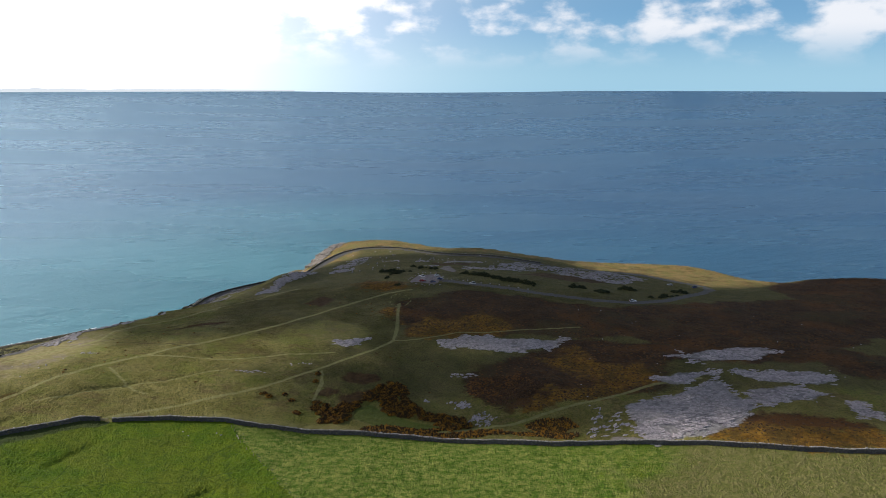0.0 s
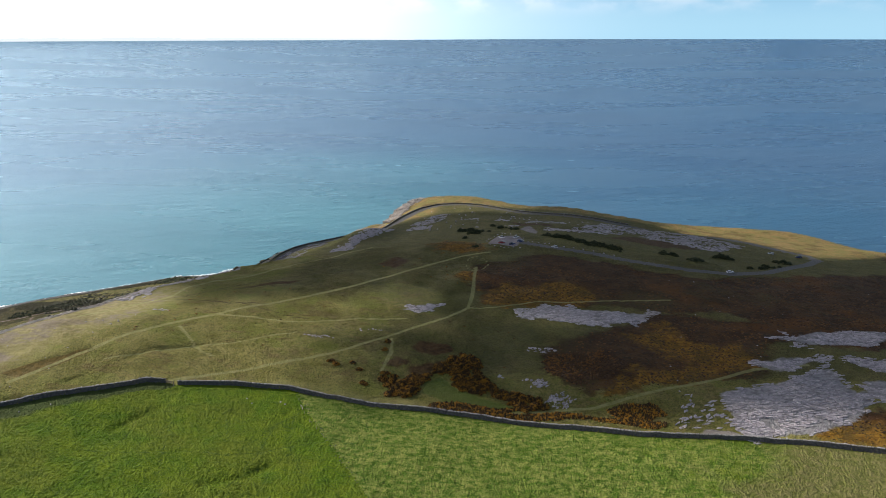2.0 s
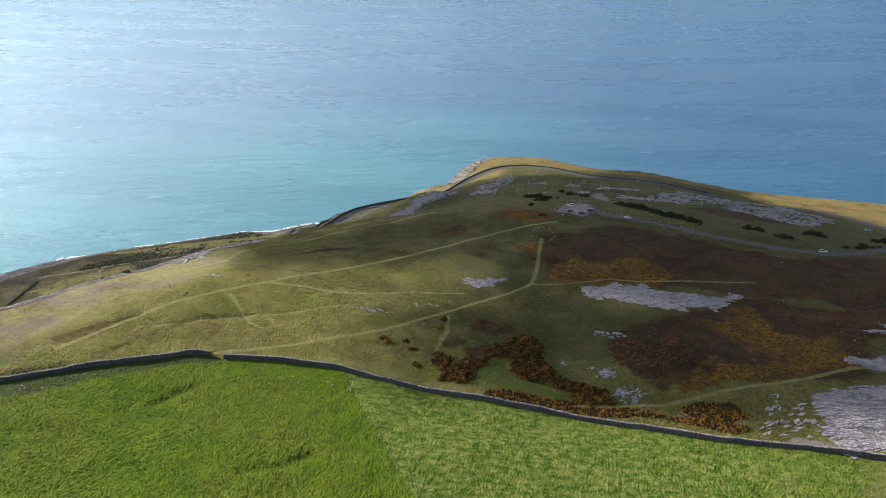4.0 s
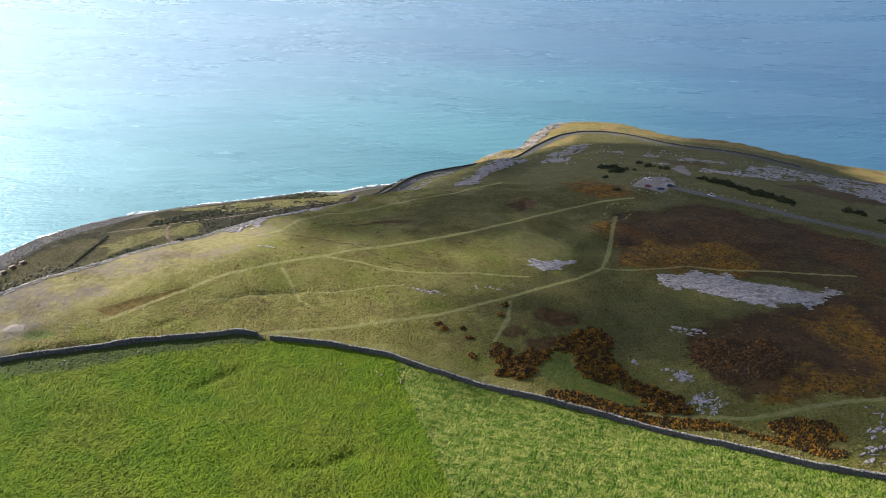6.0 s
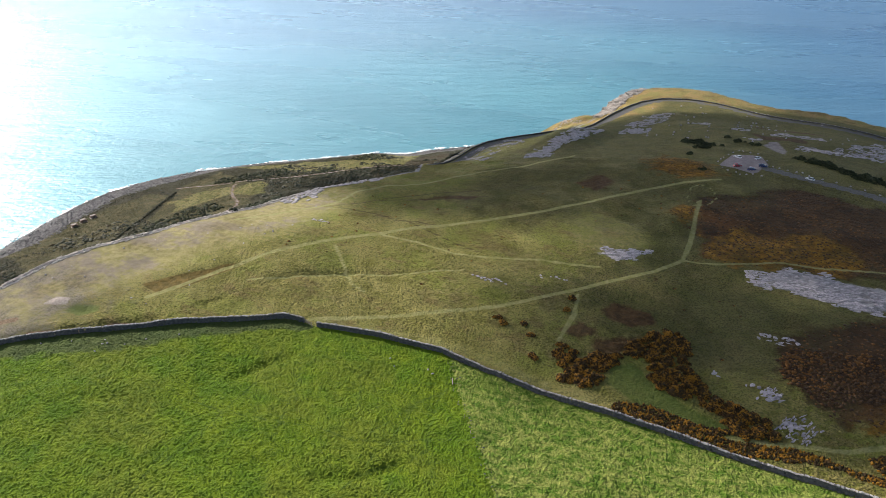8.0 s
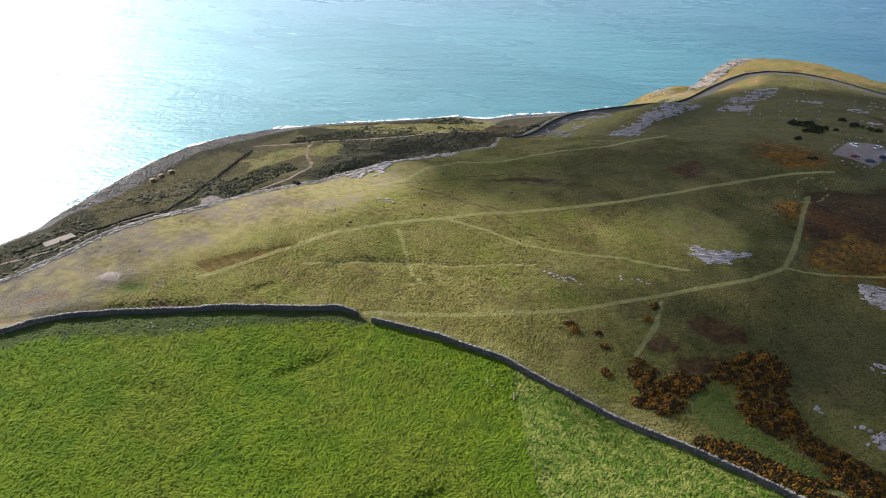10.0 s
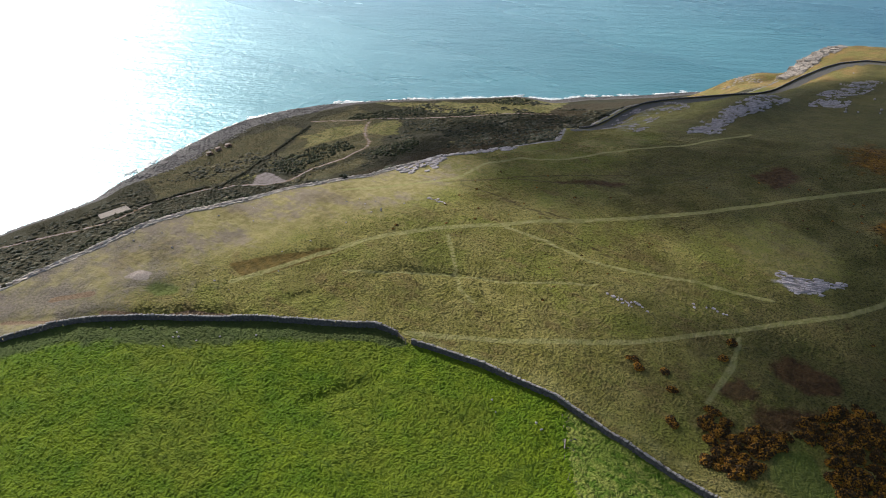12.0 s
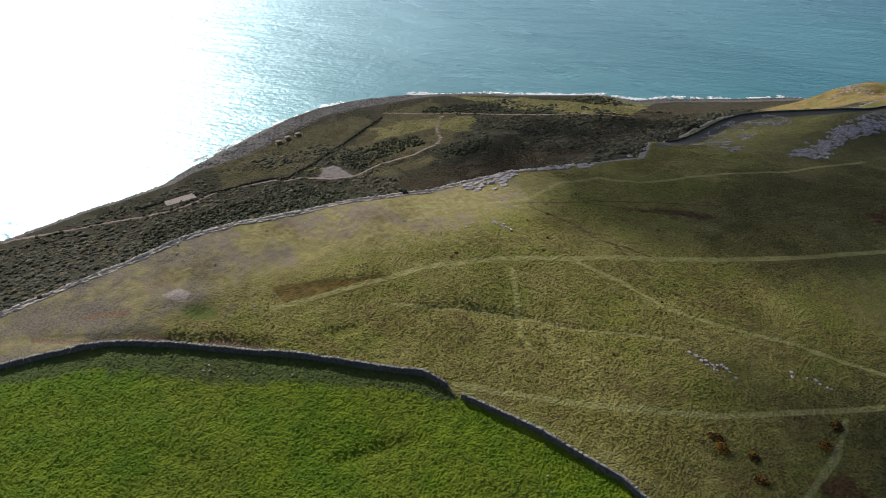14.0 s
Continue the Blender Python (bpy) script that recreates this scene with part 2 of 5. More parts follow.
    grit = m.mix(m.span(small, 0.3, 0.7), (0.23, 0.195, 0.2), (0.3, 0.26, 0.262))
    colour = m.mix(zone("gravel", 0.42, 0.58, 0.2), colour, grit)
    stone = m.mix(m.span(small, 0.35, 0.7), (0.36, 0.34, 0.34), (0.2, 0.19, 0.19))
    colour = m.mix(zone("rock", 0.4, 0.6, 0.9), colour, stone)
    tar = m.mix(m.span(fine, 0.3, 0.7), (0.12, 0.117, 0.116), (0.16, 0.155, 0.152))
    colour = m.mix(zone("tarmac", 0.45, 0.55, 0.03), colour, tar)
    beach = m.mix(m.span(small, 0.35, 0.65), (0.09, 0.085, 0.085), (0.19, 0.18, 0.18))
    colour = m.mix(zone("shingle", 0.4, 0.6, 0.5), colour, beach)
    colour = m.mix(m.math("MULTIPLY", m.island(), 0.4), colour, m.mix(0.35, (0.0, 0.0, 0.0), colour))
    hump = m.math("ADD", m.math("MULTIPLY", small, 1.0), m.math("MULTIPLY", fine, 0.75))
    m.bump(m.math("MULTIPLY", hump, m.math("SUBTRACT", 1.0, m.math("MINIMUM", m.math("MULTIPLY", m.attr("dry"), 1.0), 0.72))), 1.0, 1.5)
    return m.done(colour, 0.95, 0, 0.15)


def sea_material():
    m = Nodes("sea water")
    # broad tones of the water: currents, and cloud shade put into the colour
    broad = m.noise(420, 3, 0.5, m.stretch((0.5, 1.0, 0)))
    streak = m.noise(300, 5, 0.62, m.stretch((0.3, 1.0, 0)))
    colour = m.mix(m.span(broad, 0.25, 0.75), (0.0, 0.026, 0.1), (0.0, 0.042, 0.13))
    colour = m.mix(m.attr("shallow"), colour, m.mix(m.span(broad, 0.35, 0.65), (0.008, 0.12, 0.15), (0.02, 0.17, 0.195)))
    # short chop on longer swell, its crests lying across the wind
    turned = m.n.new("ShaderNodeMapping")
    m.put(turned.inputs[0], m.co)
    turned.inputs["Rotation"].default_value = (0, 0, radians(-24))
    chop_way, swell_way = m.stretch((0.6, 1.0, 1.0), turned.outputs[0]), m.stretch((0.3, 1.0, 1.0), turned.outputs[0])
    waves = m.math("ADD", m.noise(4.5, 4, 0.62, chop_way), m.math("MULTIPLY", m.noise(17, 3, 0.55, swell_way), 1.5))
    waves = m.math("ADD", waves, m.math("MULTIPLY", m.noise(52, 2, 0.5, swell_way), 1.5))
    m.bump(waves, 0.9, 1.5)
    foam = m.span(m.math("ADD", m.attr("surf"), m.math("MULTIPLY", m.math("ADD", m.noise(7, 5, 0.7), -0.5), 1.4)), 0.75, 0.95)
    colour = m.mix(foam, colour, (0.75, 0.78, 0.78))
    mat = m.done(colour, 0.9, 0, 0.0)
    # the ruffled surface mirrors the sky, smoother between streaks standing in for cloud shade
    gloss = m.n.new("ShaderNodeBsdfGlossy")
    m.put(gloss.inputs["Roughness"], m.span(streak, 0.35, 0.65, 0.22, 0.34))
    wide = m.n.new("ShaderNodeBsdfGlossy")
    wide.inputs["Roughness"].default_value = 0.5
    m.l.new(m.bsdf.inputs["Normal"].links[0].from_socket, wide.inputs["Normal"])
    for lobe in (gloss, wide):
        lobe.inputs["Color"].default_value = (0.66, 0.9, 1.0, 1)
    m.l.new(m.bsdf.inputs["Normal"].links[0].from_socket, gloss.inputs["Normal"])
    fresnel = m.n.new("ShaderNodeFresnel")
    fresnel.inputs["IOR"].default_value = 1.33
    blend = m.n.new("ShaderNodeMixShader")
    m.put(blend.inputs[0], m.math("MINIMUM", m.math("ADD", m.math("MULTIPLY", fresnel.outputs[0], 0.88), 0.02), 0.46))
    m.l.new(m.bsdf.outputs[0], blend.inputs[1])
    m.l.new(gloss.outputs[0], blend.inputs[2])
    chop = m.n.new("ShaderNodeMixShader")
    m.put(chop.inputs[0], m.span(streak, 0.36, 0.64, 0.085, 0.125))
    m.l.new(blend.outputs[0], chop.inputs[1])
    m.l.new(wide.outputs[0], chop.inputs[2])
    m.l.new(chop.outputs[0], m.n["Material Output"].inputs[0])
    return mat


def plain(name, a, b, metres, rough=0.9, relief=0.5, depth=0.05, isle=0.0):
    m = Nodes(name)
    small = m.noise(metres, 4, 0.6)
    colour = m.mix(m.span(small, 0.3, 0.7), a, b)
    if isle:
        colour = m.mix(m.math("MULTIPLY", m.island(), isle), colour, tuple(v * 0.45 for v in a))
    m.bump(small, relief, depth)
    return m.done(colour, rough)


def bush_material(name, dark, mid, flower, share, metres):
    """Leaves that vary clump by clump, some in flower."""
    m = Nodes(name)
    pick = m.island()
    colour = m.mix(pick, dark, mid)
    patch = m.math("ADD", m.math("MULTIPLY", m.noise(metres, 2), 1.0), m.math("MULTIPLY", pick, 0.35))
    colour = m.mix(m.span(patch, 0.78 - share, 0.88 - share), colour, flower)
    m.bump(m.noise(0.25, 3, 0.7), 0.8, 0.12)
    return m.done(colour, 0.85, 0, 0.2)


def paint(name, colour, rough=0.25):
    m = Nodes(name)
    return m.done(m.mix(m.span(m.noise(0.6, 3), 0.4, 0.7, 0, 0.15), colour, (0.25, 0.23, 0.2)), rough, 0, 0.5)


LAND = land_material()
GORSE = bush_material("gorse", (0.02, 0.016, 0.006), (0.085, 0.046, 0.014), (0.27, 0.13, 0.012), 0.085, 2.0)
HEATHER = bush_material("heather", (0.03, 0.017, 0.009), (0.08, 0.043, 0.017), (0.13, 0.058, 0.014), 0.06, 14.0)
FERN = bush_material("turning bracken", (0.04, 0.025, 0.008), (0.09, 0.055, 0.012), (0.17, 0.095, 0.012), 0.08, 5.0)
THORN = bush_material("thorn leaves", (0.012, 0.018, 0.007), (0.034, 0.044, 0.016), (0.055, 0.06, 0.024), 0.05, 3.0)
SCRUB = bush_material("slope scrub", (0.012, 0.016, 0.008), (0.036, 0.04, 0.018), (0.065, 0.055, 0.026), 0.06, 12.0)
SEA = sea_material()
LIMESTONE = plain("limestone", (0.48, 0.435, 0.44), (0.25, 0.23, 0.235), 1.4, 0.9, 0.8, 0.2, 0.5)
# dark tone allows for the shaded face of the walls
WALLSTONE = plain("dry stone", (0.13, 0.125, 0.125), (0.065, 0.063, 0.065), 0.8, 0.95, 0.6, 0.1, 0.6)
CONCRETE = plain("weathered concrete", (0.34, 0.295, 0.26), (0.2, 0.175, 0.155), 0.7, 0.95, 0.5, 0.05)
BRICKWORK = plain("stained brickwork", (0.26, 0.16, 0.11), (0.33, 0.25, 0.2), 0.9, 0.95, 0.5, 0.05)
FOAM = plain("sea foam", (0.8, 0.82, 0.83), (0.6, 0.64, 0.66), 1.5, 0.8, 0.5, 0.1)
SHINGLE = plain("wet boulders", (0.07, 0.066, 0.068), (0.17, 0.16, 0.165), 1.2, 0.8, 0.7, 0.2, 0.6)
CLIFF = plain("weathered cliff limestone", (0.6, 0.53, 0.46), (0.32, 0.28, 0.255), 2.0, 0.95, 1.0, 0.8, 0.35)
HEADROCK = plain("grey-brown headland limestone", (0.46, 0.4, 0.345), (0.21, 0.185, 0.165), 1.6, 0.95, 1.0, 0.6, 0.5)
TIMBER = plain("grey timber", (0.16, 0.13, 0.1), (0.26, 0.22, 0.18), 0.4, 0.85, 0.4, 0.02)
VAPOUR = plain("cloud", (0.85, 0.86, 0.88), (0.8, 0.81, 0.84), 30.0, 1.0, 0.3, 3.0)
RUBBER = plain("tyre rubber", (0.02, 0.02, 0.02), (0.035, 0.035, 0.035), 0.2, 0.8, 0.2, 0.01)
ALLOY = Nodes("alloy").done((0.45, 0.46, 0.48), 0.35, 0.9)
GLASS = Nodes("tinted glass").done((0.015, 0.018, 0.02), 0.06, 0, 0.6)
LAMP_RED = Nodes("red lamp glass").done((0.3, 0.01, 0.01), 0.2, 0, 0.5)
LAMP_CLEAR = Nodes("clear lamp glass").done((0.6, 0.62, 0.65), 0.12, 0, 0.6)
PAINT_WHITE, PAINT_BLUE = paint("white car paint", (0.75, 0.76, 0.78)), paint("dark blue car paint", (0.015, 0.03, 0.12))
PAINT_RED, PAINT_SILVER = paint("red car paint", (0.28, 0.015, 0.02)), paint("silver car paint", (0.5, 0.52, 0.54))
# paled in the colour for the sunlit top of the walls
COPESTONE = plain("cope stone in sunlit tone", (0.42, 0.4, 0.38), (0.15, 0.145, 0.145), 0.9, 0.95, 0.6, 0.1, 0.7)

# ---- land and sea ----
def smooth(a, b, x):
    t = np.clip((x - a) / (b - a), 0, 1)
    return t * t * (3 - 2 * t)


def along(points, x, y):
    """Distance from (x, y) to a line of points, and the nearest point on it."""
    best = np.full(x.shape, 1e9)
    nx, ny = np.zeros_like(x), np.zeros_like(x)
    for (ax, ay), (bx, by) in zip(points[:-1], points[1:]):
        dx, dy = bx - ax, by - ay
        u = np.clip(((x - ax) * dx + (y - ay) * dy) / (dx * dx + dy * dy + 1e-9), 0, 1)
        px, py = ax + u * dx, ay + u * dy
        d = np.hypot(x - px, y - py)
        near = d < best
        best = np.where(near, d, best)
        nx, ny = np.where(near, px, nx), np.where(near, py, ny)
    return best, nx, ny


def inside(points, x, y):
    """Whether (x, y) lies inside a closed outline."""
    hit = np.zeros(x.shape, bool)
    for (ax, ay), (bx, by) in zip(points, points[1:] + points[:1]):
        if ay != by:
            hit ^= ((ay > y) != (by > y)) & (x < (bx - ax) * (y - ay) / (by - ay) + ax)
    return hit


# The brink of the upland, and the waterline round the whole headland.
BRINK = [(-262, -300), (-264, 0), (-258, 120), (-248, 204), (-243, 240), (-240, 262), (-231, 282), (-222, 308), (-207, 335), (-197, 372), (-185, 402), (-172, 432), (-180, 452), (-190, 475), (-193, 500),
         (-193, 530), (-189, 555), (-178, 574), (-160, 592), (-142, 620), (-134, 655), (-125, 690), (-124, 722), (-119, 746), (-107, 765), (-85, 772), (-52, 770), (-35, 756), (0, 748), (40, 738), (110, 712), (180, 702), (240, 690), (290, 640), (350, 640), (450, 610), (640, 500), (900, 330), (1100, 0), (900, -600), (300, -850), (-150, -700)]
SHORE = [(-560, -300), (-562, 100), (-556, 250), (-552, 335), (-548, 358), (-545, 391), (-555, 423), (-562, 460), (-570, 500), (-575, 540), (-574, 566), (-567, 592), (-556, 617), (-540, 640), (-520, 662), (-500, 683), (-474, 704),
         (-424, 742), (-383, 775), (-357, 782), (-336, 807), (-283, 850), (-248, 885), (-215, 905), (-150, 920), (-60, 915), (60, 880), (180, 850), (300, 800), (450, 760), (700, 650), (1150, 450), (1350, 0), (1150, -700), (300, -1080), (-400, -900)]
# Swells and hollows of the upland, row by row to the north, 100 m apart.
SWELLS = [[0.7, -0.0, 1.4, 0.4, 0.3, 0.2, 0.0], [6.1, 0.4, -4.4, -1.4, 1.6, 0.7, 0.0], [2.2, 5.8, 0.0, -0.3, 2.0, 0.3, -0.0], [-6.9, -1.6, 5.2, 1.1, -2.1, -2.2, -0.5], [-6.9, -7.3, 1.6, 0.7, -3.7, -4.4, -1.2], [-2.9, -3.1, 4.4, 3.9, -1.1, -2.5, -0.8], [-1.1, -0.9, 3.7, 3.1, 0.2, -0.4, -0.1]]


def upland(x, y):
    z = 132 - 35 * smooth(430, 760, y) - 12 * smooth(150, 450, x)
    for j, row in enumerate(SWELLS):
        for i, h in enumerate(row):
            z = z + h * np.exp(-((x + 250 - 100 * i) ** 2 + (y - 150 - 100 * j) ** 2) / 14450.0)
    z = z + 1.5 * np.exp(-((x + 88) ** 2 + (y - 752) ** 2) / 1500.0) - (7 * np.exp(-((x - 110) / 85) ** 2) + 5 * np.exp(-(x / 40) ** 2) + 5 * np.exp(-((x - 295) / 35) ** 2) - 4 * np.exp(-((x - 400) / 40) ** 2)) * smooth(600, 660, y)
    z = z - 10 * np.exp(-((x + 192) / 26) ** 2 - ((y - 512) / 45) ** 2) + 9 * np.exp(-((x + 122) / 21) ** 2 - ((y - 552) / 45) ** 2)
    z = z - 6 * np.exp(-((y - 650) / 55) ** 2) * smooth(-106, -128, x)  # the road dips behind the brow
    return z - 1.4 * np.exp(-((x + 205) ** 2 + (y - 242) ** 2) / 16.0) + 0.8 * np.exp(-((x + 216) ** 2 + (y - 240.5) ** 2) / 6.0)


def ground(x, y):
    """Height of the land: the upland, its crag and the slope down to the waterline."""
    x, y = np.asarray(x, float), np.asarray(y, float)
    de, ex, ey = along(BRINK + BRINK[:1], x, y)
    ds, _, _ = along(SHORE + SHORE[:1], x, y)
    up = inside(BRINK, x, y)
    land = inside(SHORE, x, y)
    u = ds / (ds + de + 1e-6)
    top = upland(ex, ey)
    reach = y - 0.75 * np.maximum(0, -185 - x)
    steep = smooth(470, 640, reach)
    fall = 0.03 + (0.22 + 0.25 * steep) * u + (0.75 - 0.25 * steep) * u ** 3
    spur = smooth(590, 670, reach)
    fall = fall * (1 - spur) + u ** 1.55 * spur
    crag = 9 * (1 - 0.8 * steep) + 13 * np.exp(-((ex + 122) ** 2 + (ey - 718) ** 2) / 900.0)
    low = np.minimum(top * fall + 2.0, top - crag * smooth(0, 7, de))
    # a grassy spur below the road, and the bare foot of the cliff
    low = low + 7 * np.exp(-((x + 178) / 18) ** 2 - ((y - 760) / 36) ** 2) * (0.6 + 0.8 * lattice(x, y, 16, 31)) - 13 * np.exp(-((x + 142) / 11) ** 2 - ((y - 735) / 30) ** 2)
    low = np.where(land, np.minimum(low, 0.35 * ds + (ds / 11) ** 2), -0.25 * ds)
    return np.where(up, upland(x, y), low)


def lattice(x, y, size, seed):
    """Smooth value noise, 0 to 1."""
    u, v = x / size, y / size
    i, j = np.floor(u).astype(np.int64), np.floor(v).astype(np.int64)
    fu, fv = u - i, v - j
    fu, fv = fu * fu * (3 - 2 * fu), fv * fv * (3 - 2 * fv)

    def corner(a, b):
        h = (a * 374761393 + b * 668265263 + seed * 974634777) & 0x7FFFFFFF
        h = ((h ^ (h >> 13)) * 1274126177) & 0x7FFFFFFF
        return ((h ^ (h >> 16)) & 0xFFFF) / 65535.0

    top = corner(i, j) * (1 - fu) + corner(i + 1, j) * fu
    low = corner(i, j + 1) * (1 - fu) + corner(i + 1, j + 1) * fu
    return top * (1 - fv) + low * fv


DRIVE = [(0, 487), (17, 478), (44, 469), (61, 460), (79, 455), (99, 450), (121, 449), (147, 464), (187, 512), (204, 540), (206, 560), (192, 580), (176, 603), (140, 640), (90, 665), (40, 682), (-9, 700), (-40, 714), (-62, 720), (-82, 720), (-95, 710), (-102, 694), (-107, 673), (-118, 635), (-130, 612), (-145, 594), (-162, 578), (-176, 562), (-182, 547), (-184, 530), (-185, 510), (-184, 490), (-181, 470)]


HOLLOWS = [([(-159, 284), (-154, 291), (-146, 296), (-138, 301)], 0.8), ([(-138, 301), (-119, 310), (-102, 320)], 0.5), ([(-171, 261), (-168, 267)], 0.9), ([(-215, 217), (-205, 227), (-190, 240), (-179, 246)], 0.7), ([(-99, 316), (-90, 318), (-83, 321)], 0.5), ([(-133, 334), (-116, 335), (-101, 340)], 0.4), ([(-195, 260), (-190, 271), (-178, 287)], 0.3), ([(-94, 211), (-86, 215), (-79, 223)], 0.9), ([(-138, 235), (-134, 243), (-130, 249)], 0.8), ([(-172, 207), (-160, 212)], 0.5), ([(-211, 224), (-197, 233), (-181, 245)], 0.7), ([(-229, 205), (-212, 219)], 0.6)]


def relief(x, y):
    """Height of the ground with its hummocks, on the upland and below."""
    z = ground(x, y)
    road, rx, ry = along(DRIVE, x, y)
    bed = 1 - smooth(3.2, 9, road)
    if np.any(bed > 0):
        z = z * (1 - bed) + upland(rx, ry) * bed
    d = np.clip(z / 20, 0, 1) * (1 - bed)
    for line, deep in HOLLOWS:
        z = z - deep * np.exp(-(along(line, x, y)[0] / 2.2) ** 2)
    return z + d * (1.6 * (lattice(x, y, 34, 1) - 0.5) + 0.7 * (lattice(x, y, 11, 2) - 0.5) + 0.3 * (lattice(x, y, 4, 3) - 0.5))


def height(x, y):
    return float(relief(np.array([float(x)]), np.array([float(y)]))[0])


def steps(*spans):
    """Coordinates from spans of (start, end, step)."""
    return np.unique(np.concatenate([np.arange(a, b, s) for a, b, s in spans]))


WALL_WEST = [(-330, 110), (-268, 150), (-224, 194), (-217, 206), (-211, 217), (-199, 228), (-182, 240), (-166, 251), (-151, 260), (-142, 266), (-135, 267)]
WALL_EAST = [(-130, 267), (-111, 271), (-88, 273), (-66, 270), (-46, 267), (-19, 266), (3, 263), (25, 260), (47, 257), (68, 256), (89, 255), (109, 252), (128, 248), (148, 245), (161, 244), (300, 232), (600, 240)]
TRACKS = [
    (1.5, [(-134, 269), (-122, 276), (-100, 290), (-81, 304), (-64, 321), (-45, 340), (-34, 351), (-26, 364), (-25, 380), (-26, 406), (-26, 423)]),
    (0.9, [(-26, 364), (-13, 365), (7, 374), (40, 383), (76, 390)]),
    (1.8, [(-191, 256), (-186, 267), (-181, 281), (-176, 290), (-167, 306), (-157, 320), (-144, 332), (-131, 344), (-105, 368), (-86, 387), (-60, 417), (-36, 441), (-20, 455)]),
    (1.6, [(-203, 320), (-187, 340), (-177, 356), (-177, 379), (-170, 395), (-155, 401), (-145, 416), (-133, 435), (-120, 448), (-108, 470), (-100, 486)]),
    (1.0, [(-140, 333), (-125, 334), (-109, 332), (-97, 335), (-77, 341), (-54, 345)]),
    (1.0, [(-153, 317), (-141, 304), (-133, 295), (-126, 292)]),
    (0.7, [(-168, 280), (-154, 290), (-141, 300), (-126, 306), (-113, 314), (-100, 322)]),
    (1.2, [(-57, 324), (-55, 312), (-56, 295)]),
    (0.35, [(-26, 421), (-30, 418), (-32, 424), (-32.5, 431), (-31, 438), (-27.5, 442), (-24, 441), (-21, 435), (-20, 428), (-21.5, 421), (-25, 417), (-28, 416)]),
]
VERGE = [(5.0, [(-130, 269), (-107, 274), (-92, 277), (-79, 277), (-60, 274), (-40, 271)])]
BARE_TRACKS = [(1.4, [(-1, 271), (28, 276), (42, 284), (57, 292), (78, 301), (96, 312), (119, 318)])]
HEATHS = [
    [(-24, 426), (6, 453), (60, 450), (95, 431), (175, 469), (250, 506), (343, 547), (420, 520), (400, 330), (247, 389), (184, 339), (176, 364), (121, 359), (101, 372), (66, 375), (36, 379), (5, 371), (-22, 364), (-25, 391)],
    [(62, 372), (110, 368), (200, 375), (230, 350), (215, 320), (186, 322), (180, 335), (140, 334), (112, 338), (105, 324), (90, 306), (68, 299), (42, 287), (27, 282), (16, 293), (9, 309), (12, 327), (32, 340)],
    [(262, 560), (285, 612), (340, 645), (450, 620), (640, 500), (640, 280), (420, 300), (330, 400), (250, 506)],
    [(125, 280), (154, 279), (176, 269), (163, 262), (130, 266), (105, 268)],
]
BRACKENS = [
    [(-23, 365), (-22, 387), (-8, 400), (21, 402), (37, 391), (26, 378), (5, 368), (-10, 363)],
    [(49, 340), (65, 356), (76, 339), (98, 337), (96, 321), (81, 312), (60, 326)],
    [(28, 286), (41, 301), (55, 307), (77, 304), (52, 290), (32, 279)],
    [(-66, 482), (-49, 500), (-23, 484), (-20, 466), (-36, 447), (-56, 459)],
    [(-36, 404), (-32, 410), (-27, 408), (-30, 400)],
    [(105, 268), (130, 266), (176, 262), (163, 248), (130, 251), (101, 258)],
    [(36, 300), (70, 310), (80, 304), (60, 297), (42, 288)],
    [(-59, 494), (-50, 507), (-44, 489), (-54, 483)],
]
# dead, dark red fern on the turf
DEAD_FERN = [[(56, 536), (84, 556), (124, 540), (96, 516)], [(-10, 590), (20, 584), (22, 575), (-4, 572)], [(-20, 640), (30, 632), (60, 622), (20, 618)], [(100, 640), (150, 628), (160, 610), (110, 622)], [(-87, 425), (-77, 445), (-62, 433), (-72, 417)], [(-56, 301), (-52, 308), (-47, 306), (-50, 300)], [(-49, 318), (-43, 325), (-30, 322), (-28, 316), (-37, 312)], [(-45, 300), (-38, 306), (-30, 311), (-34, 300), (-42, 296)], [(-37, 345), (-33, 351), (-28, 345), (-34, 339)], [(-150, 375), (-138, 384), (-120, 392), (-122, 386), (-140, 374)]]
PAVEMENTS = [
    [(-1, 363), (14, 371), (35, 372), (66, 371), (59, 361), (39, 350), (19, 353), (5, 356)],
    [(-58, 355), (-54, 361), (-38, 367), (-39, 359), (-50, 351)],
    [(76, 292), (90, 297), (109, 304), (126, 315), (128, 300), (132, 286), (120, 273), (109, 264), (99, 259), (81, 257), (75, 269)],
    [(98, 317), (111, 325), (128, 324), (106, 311)],
    [(136, 323), (153, 324), (176, 323), (182, 313), (167, 305), (145, 313)],
    [(136, 303), (155, 306), (165, 296), (159, 289), (135, 288), (123, 288)],
    [(165, 293), (175, 287), (182, 279), (178, 273), (168, 279)],
    [(111, 343), (135, 355), (163, 361), (171, 351), (154, 339), (128, 336)],
    [(36, 561), (62, 618), (85, 609), (90, 578), (59, 550)],
    [(84, 601), (135, 618), (168, 575), (136, 540), (94, 549)],
]
RIBS = [[(-126, 474), (-129, 490), (-125, 505), (-122, 522), (-119, 546), (-114, 584), (-103, 586), (-106, 536), (-113, 509), (-113, 490), (-113, 478)], [(-95, 611), (-89, 637), (-84, 662), (-70, 672), (-67, 639), (-77, 620), (-84, 601)], [(-93, 577), (-92, 600), (-75, 601), (-74, 581)], [(-156, 463), (-176, 490), (-184, 530), (-184, 542), (-178, 562), (-161, 577), (-148, 548), (-158, 531), (-145, 466)]]
